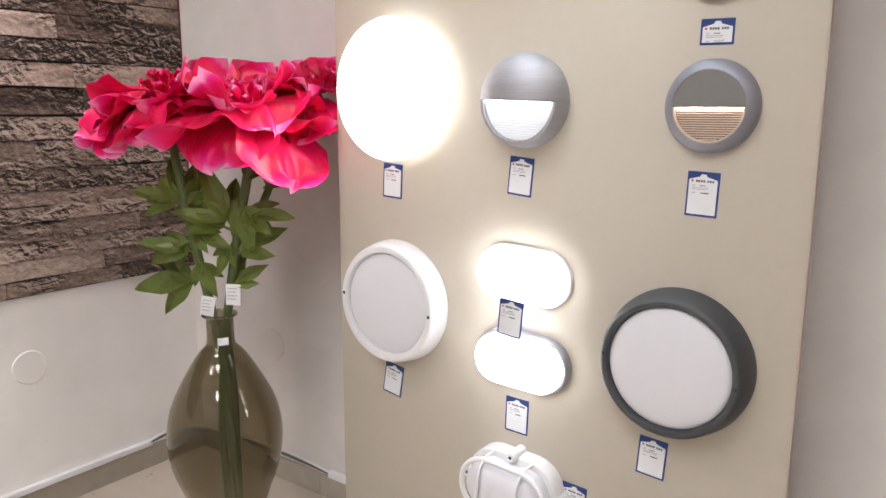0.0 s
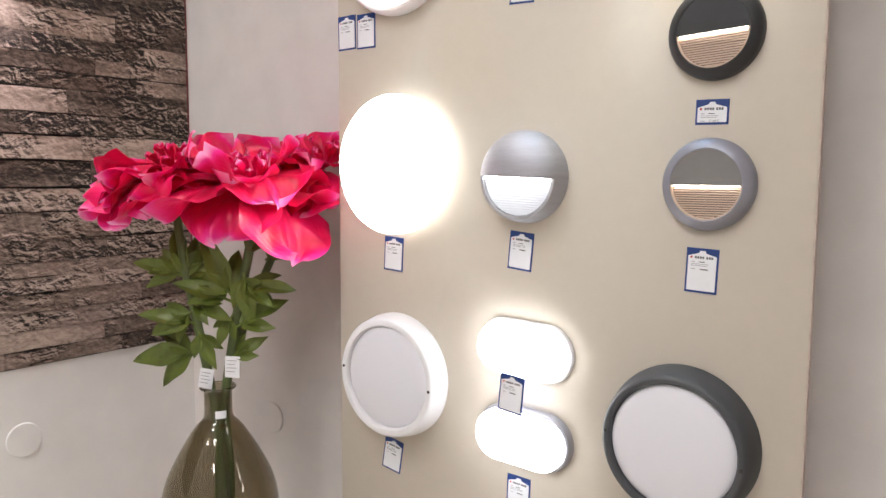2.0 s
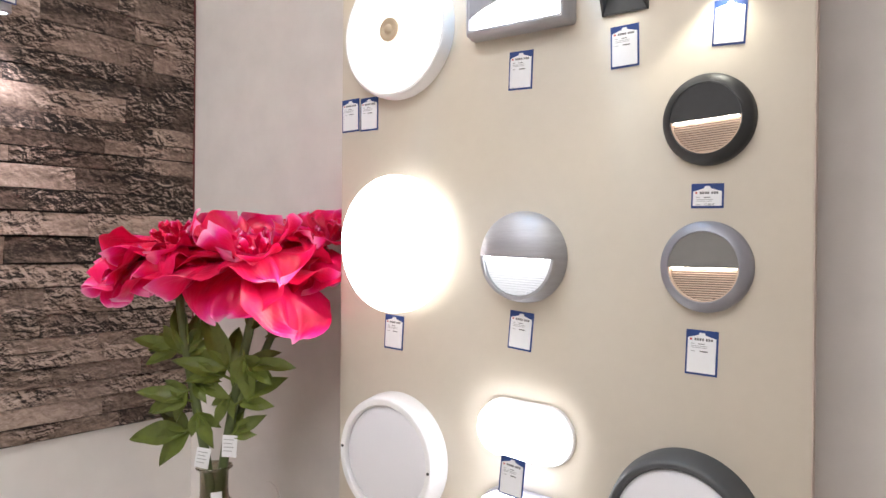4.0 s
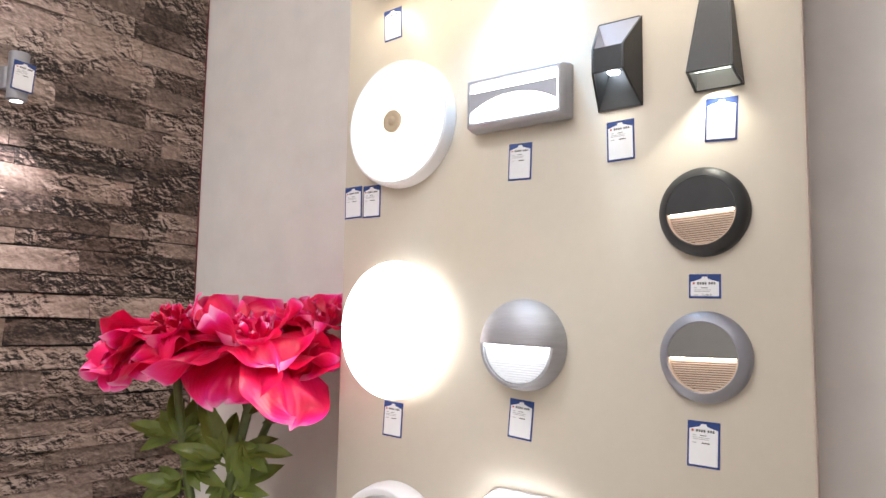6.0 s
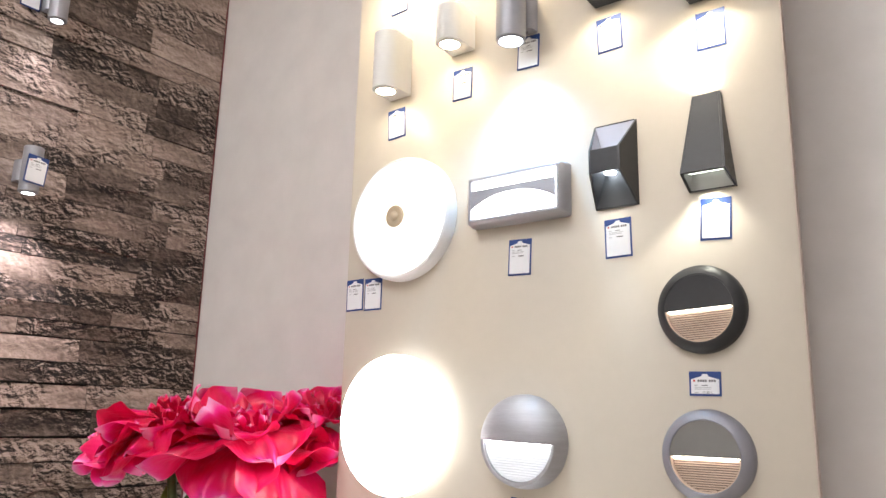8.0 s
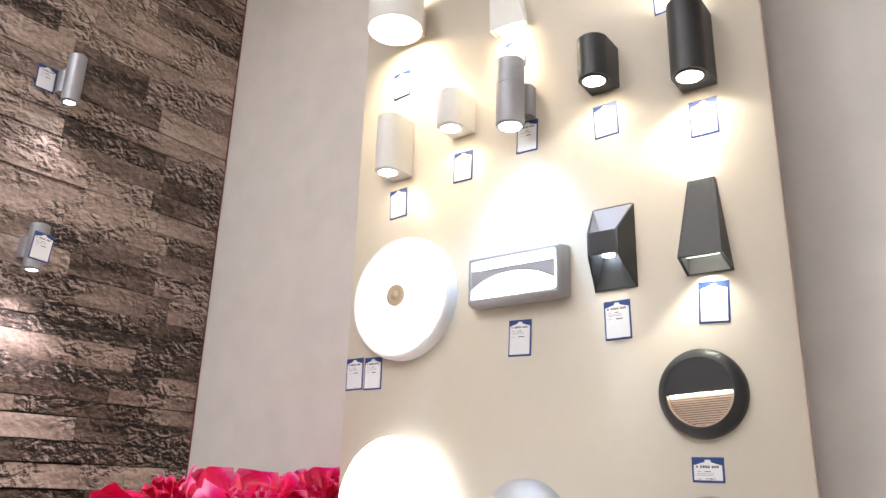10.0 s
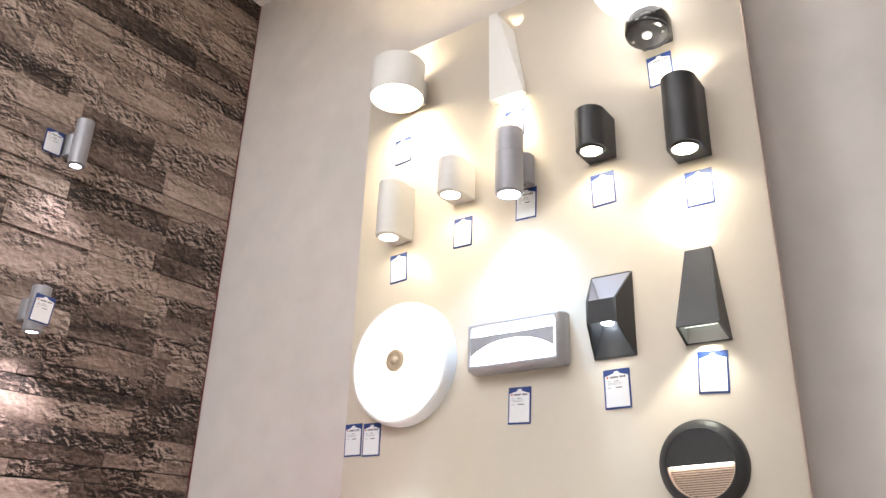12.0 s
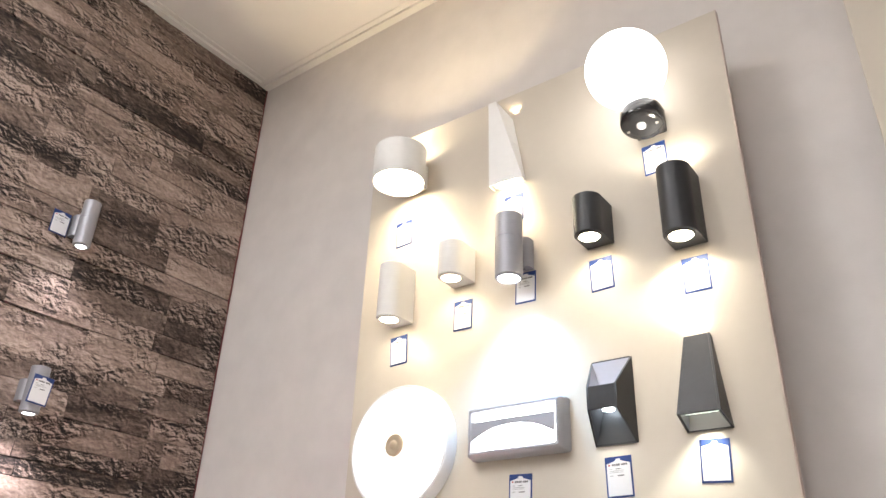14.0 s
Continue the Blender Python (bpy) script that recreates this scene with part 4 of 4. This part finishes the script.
def bloom(parent, centre, facing, petals, tuft, seed):
    """A bloom of single petals. Each one: the way it grows (degrees, 0 along the wall print's right, -90 to the room), rise at its
    base and at its tip, length, width, frill, cup, height over the centre, roll. tuft: count, length and width of the small inner petals."""
    rnd = random.Random(seed)
    turn = Vector(facing).to_track_quat("Z", "Y").to_matrix().to_4x4()
    # keep azimuth 0 along RT after the tilt
    flat_x = turn.inverted().to_3x3() @ RT
    spin = math.degrees(math.atan2(flat_x.y, flat_x.x))
    at = parent.matrix_basis.inverted() @ Matrix.Translation(centre) @ turn
    for k, (az, e0, e1, L, W, ruf, cup, up, roll) in enumerate(petals):
        ob = new("petal", petal_mesh(L, W, e0, e1, ruf, cup, seed * 31 + k * 7))
        ob.parent = parent
        ob.matrix_basis = at @ pose(0, 0, up, 0, 0, az + spin) @ pose(0.008, 0, 0, roll, 0, 0)
    count, tl, tw = tuft
    kinds = [petal_mesh(tl * rnd.uniform(0.8, 1.15), tw * rnd.uniform(0.8, 1.2), 62 + rnd.uniform(-12, 12), 30 + rnd.uniform(-25, 25), 0.006, 0.2, seed * 57 + q, 14, 8) for q in range(6)]
    for k in range(count):
        ob = new("petal", kinds[k % 6])
        ob.parent = parent
        ob.matrix_basis = at @ pose(0, 0, 0.022 + 0.012 * (k % 3), 0, 0, 360 * k / count * 2.4 + rnd.uniform(-12, 12)) @ pose(0.008 + 0.012 * (k % 4), 0, 0, rnd.uniform(-20, 20), 0, 0)


BROAD = [(-104, 8, -80, 0.205, 0.29, 0.018, 0.03, 0.0, 0), (-146, 14, -44, 0.25, 0.28, 0.022, 0.05, 0.002, 6), (-44, 0, -72, 0.25, 0.27, 0.018, 0.03, -0.004, -6),
         (-2, 8, -24, 0.2, 0.24, 0.022, 0.06, 0.004, 8), (168, 20, -16, 0.22, 0.28, 0.022, 0.06, 0.006, 0), (84, 18, -8, 0.19, 0.3, 0.022, 0.06, 0.004, 0), (38, 18, -10, 0.2, 0.28, 0.022, 0.06, 0.004, 0),
         (-142, 24, 22, 0.17, 0.31, 0.02, 0.13, 0.014, -14), (-62, 36, -58, 0.19, 0.25, 0.022, 0.08, 0.018, 10), (176, 28, 20, 0.18, 0.27, 0.022, 0.12, 0.014, 0),
         (128, 36, 34, 0.15, 0.25, 0.018, 0.12, 0.016, 0), (14, 44, 46, 0.14, 0.22, 0.018, 0.12, 0.016, -8), (66, 36, 30, 0.14, 0.25, 0.018, 0.12, 0.016, 0),
         (-100, 30, -20, 0.12, 0.2, 0.018, 0.1, 0.022, 0)]
LEANING = [(178, 6, -34, 0.225, 0.23, 0.024, 0.06, 0.006, -10), (-160, 4, -56, 0.23, 0.24, 0.022, 0.03, 0.002, 0), (-132, 4, -74, 0.215, 0.25, 0.022, 0.03, 0.0, 0), (-92, 6, -68, 0.18, 0.24, 0.02, 0.04, 0.0, 0), (-150, 16, -66, 0.2, 0.26, 0.024, 0.02, 0.012, 0), (-112, 18, -72, 0.17, 0.25, 0.022, 0.02, 0.014, 0),
           (-170, 18, -34, 0.18, 0.22, 0.024, 0.08, 0.012, 8), (-140, 24, -40, 0.17, 0.22, 0.022, 0.06, 0.012, 0), (-104, 26, -34, 0.14, 0.2, 0.02, 0.08, 0.014, 0),
           (130, 18, -6, 0.18, 0.24, 0.022, 0.06, 0.006, 0), (80, 18, -8, 0.17, 0.24, 0.022, 0.06, 0.006, 0), (20, 18, -26, 0.15, 0.22, 0.02, 0.06, 0.008, 0), (-40, 14, -46, 0.15, 0.22, 0.02, 0.05, 0.006, 0)]
TUCKED = [(-170, 16, -40, 0.17, 0.22, 0.018, 0.05, 0.0, 0), (-138, 8, -72, 0.22, 0.24, 0.018, 0.04, 0.0, 0), (-108, 8, -80, 0.17, 0.22, 0.018, 0.04, 0.0, 0), (160, 14, -30, 0.14, 0.2, 0.016, 0.05, 0.0, 0),
          (-150, 30, -4, 0.14, 0.2, 0.018, 0.08, 0.01, 0), (-100, 34, -10, 0.1, 0.18, 0.018, 0.08, 0.012, 0), (120, 34, 10, 0.13, 0.2, 0.018, 0.08, 0.012, 0), (70, 40, 30, 0.12, 0.18, 0.016, 0.1, 0.012, 0)]


def leaf_mesh(seed, size):
    """A peony leaf of pointed leaflets on a short stalk, along +x."""
    rnd = random.Random(seed)
    bm = bmesh.new()
    for ang, L, W, x0 in ((0, 1.0, 0.36, 0.35), (34, 0.72, 0.3, 0.25), (-38, 0.68, 0.3, 0.25), (12, 0.5, 0.22, 0.5)):
        if ang == 12 and seed % 2:
            continue
        a = radians(ang + rnd.uniform(-8, 8))
        droop = rnd.uniform(0.15, 0.6)
        rows = []
        for j in range(10):
            v = j / 9
            half = W * math.sin(PI * min(1, 0.04 + v * 0.96) ** 0.85) ** 0.9 * 0.5 + 0.004
            row = []
            for u in (-1, -0.5, 0, 0.5, 1):
                lx = x0 + v * L
                ly = half * u * (1 + 0.12 * math.sin(9 * v + seed))
                lz = 0.1 * half / W * abs(u) * 2 - droop * v * v * L * 0.6 + 0.02 * math.sin(7 * v + u * 2 + seed)
                lx -= x0
                row.append(bm.verts.new(Vector((x0 * 0.6 + lx * math.cos(a) - ly * math.sin(a), lx * math.sin(a) + ly * math.cos(a), lz)) * size))
            rows.append(row)
        for p, q in zip(rows, rows[1:]):
            for i in range(4):
                bm.faces.new((p[i], p[i + 1], q[i + 1], q[i]))
    stalk = tube(((0, 0, 0), (0.2 * size, 0, 0.02 * size), (0.35 * size, 0, 0)), (0.03 * size, 0.025 * size, 0.02 * size), 6)
    me = bpy.data.meshes.new("stalk")
    stalk.to_mesh(me)
    stalk.free()
    bm.from_mesh(me)
    bpy.data.meshes.remove(me)
    return finish(bm, "leaf", LEAF, 60)


def flower(label, path, radii, centre, facing, seed, petals, tuft, leaves):
    root = by_vase(*path[0])
    fl = thing("silk_peony", Matrix.Translation(root), label, "artificial flower", "silk peonies in the vase")
    pts = [by_vase(*p) - root for p in path]
    part("stem", tube(pts, radii, 10), STEM, fl)
    bloom(fl, by_vase(*centre), facing, petals, tuft, seed)
    for k, (r0, z0, r1, z1, toward, lean) in enumerate(leaves):
        # from a point on the stem to the leaf's tip, the blade turned to the room
        a, b = by_vase(r0, z0, -0.008), by_vase(r1, z1, -toward)
        ax = (b - a).normalized()
        nz = (-FW * 0.8 + Vector((0, 0, lean)))
        ay = nz.cross(ax).normalized()
        nz = ax.cross(ay)
        m = Matrix((ax, ay, nz)).transposed().to_4x4()
        m.translation = a - root
        ob = new("leaf", leaf_mesh(seed * 10 + k, (b - a).length / 1.04))
        ob.parent = fl
        ob.matrix_basis = m
    return fl


TO_EYE = -FW
flower("crimson silk peony with broad ruffled petals", [(0.03, 0.05), (0.015, 0.3), (0.0, 0.48), (0.022, 0.65), (0.058, 0.86), (0.095, 1.04), (0.105, 1.165)], [0.009, 0.01, 0.011, 0.012, 0.012, 0.012, 0.014],
       (0.105, 1.16, 0.0), TO_EYE * 0.14 + RT * 0.06 + Vector((0, 0, 1)), 3, BROAD, (26, 0.055, 0.035),
       [(0.043, 0.874, -0.078, 0.926, 0.03, 0.7), (0.05, 0.88, -0.04, 1.02, 0.0, 0.5), (0.07, 0.905, 0.19, 0.925, 0.03, 0.6), (0.052, 0.805, 0.16, 0.874, 0.01, 0.5), (0.035, 0.725, 0.115, 0.775, 0.0, 0.3), (0.045, 0.84, 0.01, 0.77, 0.03, 0.3), (0.075, 0.95, 0.1, 0.83, 0.04, 0.2), (0.08, 1.0, 0.135, 1.06, 0.0, 0.4)])
flower("crimson silk peony leaning over the stone print", [(0.0, 0.04), (-0.008, 0.3), (0.0, 0.5), (-0.018, 0.65), (-0.05, 0.82), (-0.085, 1.02), (-0.118, 1.19, 0.05)], [0.009, 0.01, 0.011, 0.012, 0.012, 0.011, 0.012],
       (-0.112, 1.19, 0.05), RT * -0.02 + TO_EYE * 0.08 + Vector((0, 0, 1)), 8, LEANING, (24, 0.05, 0.03),
       [(-0.035, 0.745, -0.197, 0.722, 0.02, 0.4), (-0.05, 0.815, -0.17, 0.848, 0.03, 0.6), (-0.075, 0.94, -0.19, 0.97, 0.02, 0.5), (-0.07, 0.92, -0.1, 1.05, 0.0, 0.5), (-0.06, 0.87, 0.03, 0.84, 0.04, 0.5), (-0.045, 0.8, 0.0, 0.715, 0.02, 0.3), (-0.07, 0.92, -0.045, 1.03, -0.02, 0.5), (-0.055, 0.85, -0.15, 0.79, 0.02, 0.4)])
flower("crimson silk peony tucked behind the display board", [(0.02, 0.06, 0.03), (0.02, 0.4, 0.03), (0.02, 0.65, 0.015), (0.1, 0.9, 0.05), (0.17, 1.05, 0.06), (0.27, 1.205, 0.085)], [0.009, 0.01, 0.01, 0.01, 0.01, 0.011],
       (0.27, 1.205, 0.085), TO_EYE * 0.2 + Vector((0, 0, 1)), 5, TUCKED, (14, 0.05, 0.03), [(0.13, 0.98, 0.19, 1.03, -0.03, 0.4)])


def paper_label(m, w, h, label):
    lb = thing("paper_label", m, label, "paper label")
    part("sheet", loft([[(-w / 2, -0.001, 0), (w / 2, -0.001, 0), (w / 2, -0.004, -h * 0.5), (w / 2, -0.001, -h), (-w / 2, 0.001, -h), (-w / 2, -0.002, -h * 0.5)], [(-w / 2, 0, 0), (w / 2, 0, 0), (w / 2, -0.003, -h * 0.5), (w / 2, 0, -h), (-w / 2, 0.002, -h), (-w / 2, -0.001, -h * 0.5)]]), PAPER, lb)
    for k in range(4):
        part("print_bar", box((-w * 0.36, -0.0052, -h * (0.2 + 0.17 * k)), (w * (0.3 - 0.1 * (k % 2)), -0.0046, -h * (0.17 + 0.17 * k))), PALE_INK, lb)


paper_label(Matrix.Translation(by_vase(-0.02, 0.7, -0.016)) @ pose(0, 0, 0, 0, 10, 36.5), 0.036, 0.052, "white barcode label tied to a flower stem")
paper_label(Matrix.Translation(by_vase(0.045, 0.733, -0.016)) @ pose(0, 0, 0, 0, 3, 36.5), 0.038, 0.056, "white folded paper label tied to a flower stem")

# ---- stone print: courses of long split stones on a thin backing ----
print_wall = thing("stone_print", pose(XB, 0, 0), "dark brown split-face stone wall covering above plain wall", "wall covering", kind="structure")
Z0 = 0.652
part("backing", box((0.0003, -0.9, Z0), (0.004, YB - 0.001, ZC - 0.013)), material("dark_joint", (0.012, 0.01, 0.009), 0.7, var=0.3, scale=80), print_wall)
part("edge_strip", box((0.0042, YB - 0.006, Z0), (0.014, YB - 0.002, ZC - 0.013)), material("dark_red_edge", (0.17, 0.035, 0.04), 0.5, var=0.2, scale=60), print_wall, "dark red edge strip")
COURSES = (0.652, 0.702, 0.756, 0.805, 0.86, 0.905, 0.947, 1.009, 1.087, 1.157, 1.234, 1.305, 1.368, 1.436, 1.485, 1.532, 1.586, 1.66, 1.71, 1.762,
           1.843, 1.919, 1.987, 2.056, 2.125, 2.195, 2.26, 2.335, 2.41, 2.5, 2.594, 2.67, 2.756, 2.825, 2.884, 2.944, 3.036, 3.108, 3.18, 3.26, 3.34, 3.416)
rnd = random.Random(11)
for z, z_next in zip(COURSES, COURSES[1:]):
    h = z_next - z
    y = YB - 0.0065
    L = rnd.uniform(0.12, 0.42)
    while y > -0.88:
        y0 = max(y - L, -0.9)
        nu, nv = 6, 2
        lean, dep = rnd.uniform(-0.0045, 0.0045), rnd.uniform(0.0125, 0.0155)
        gap = rnd.choice((0.0003, 0.0005, 0.0008, 0.0012, 0.0032))
        bm = bmesh.new()
        grid = []
        for j in range(nv + 1):
            row = []
            for i in range(nu + 1):
                yy = y0 + 0.0006 + (y - y0 - 0.0012) * i / nu
                zz = z + gap + (h - 2 * gap) * j / nv
                edge = i in (0, nu) or j in (0, nv)
                d = dep + lean * (j - 1) + 0.0022 * noise.noise((yy * 14, zz * 30, 3)) - (0.0012 if edge else 0)
                if j in (0, nv):
                    zz += 0.003 * noise.noise((yy * 18, z * 9 + j, 7))
                row.append(bm.verts.new((d, yy, zz)))
            grid.append(row)
        for a, b in zip(grid, grid[1:]):
            for i in range(nu):
                bm.faces.new((a[i], a[i + 1], b[i + 1], b[i]))
        border = grid[0] + [r[-1] for r in grid[1:]] + grid[-1][-2::-1] + [r[0] for r in grid[-2:0:-1]]
        back = [bm.verts.new((0.0042, v.co.y, v.co.z)) for v in border]
        for i in range(len(border)):
            j = (i + 1) % len(border)
            bm.faces.new((border[j], border[i], back[i], back[j]))
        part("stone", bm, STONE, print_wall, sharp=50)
        y = y0
        L = rnd.uniform(0.2, 0.52)
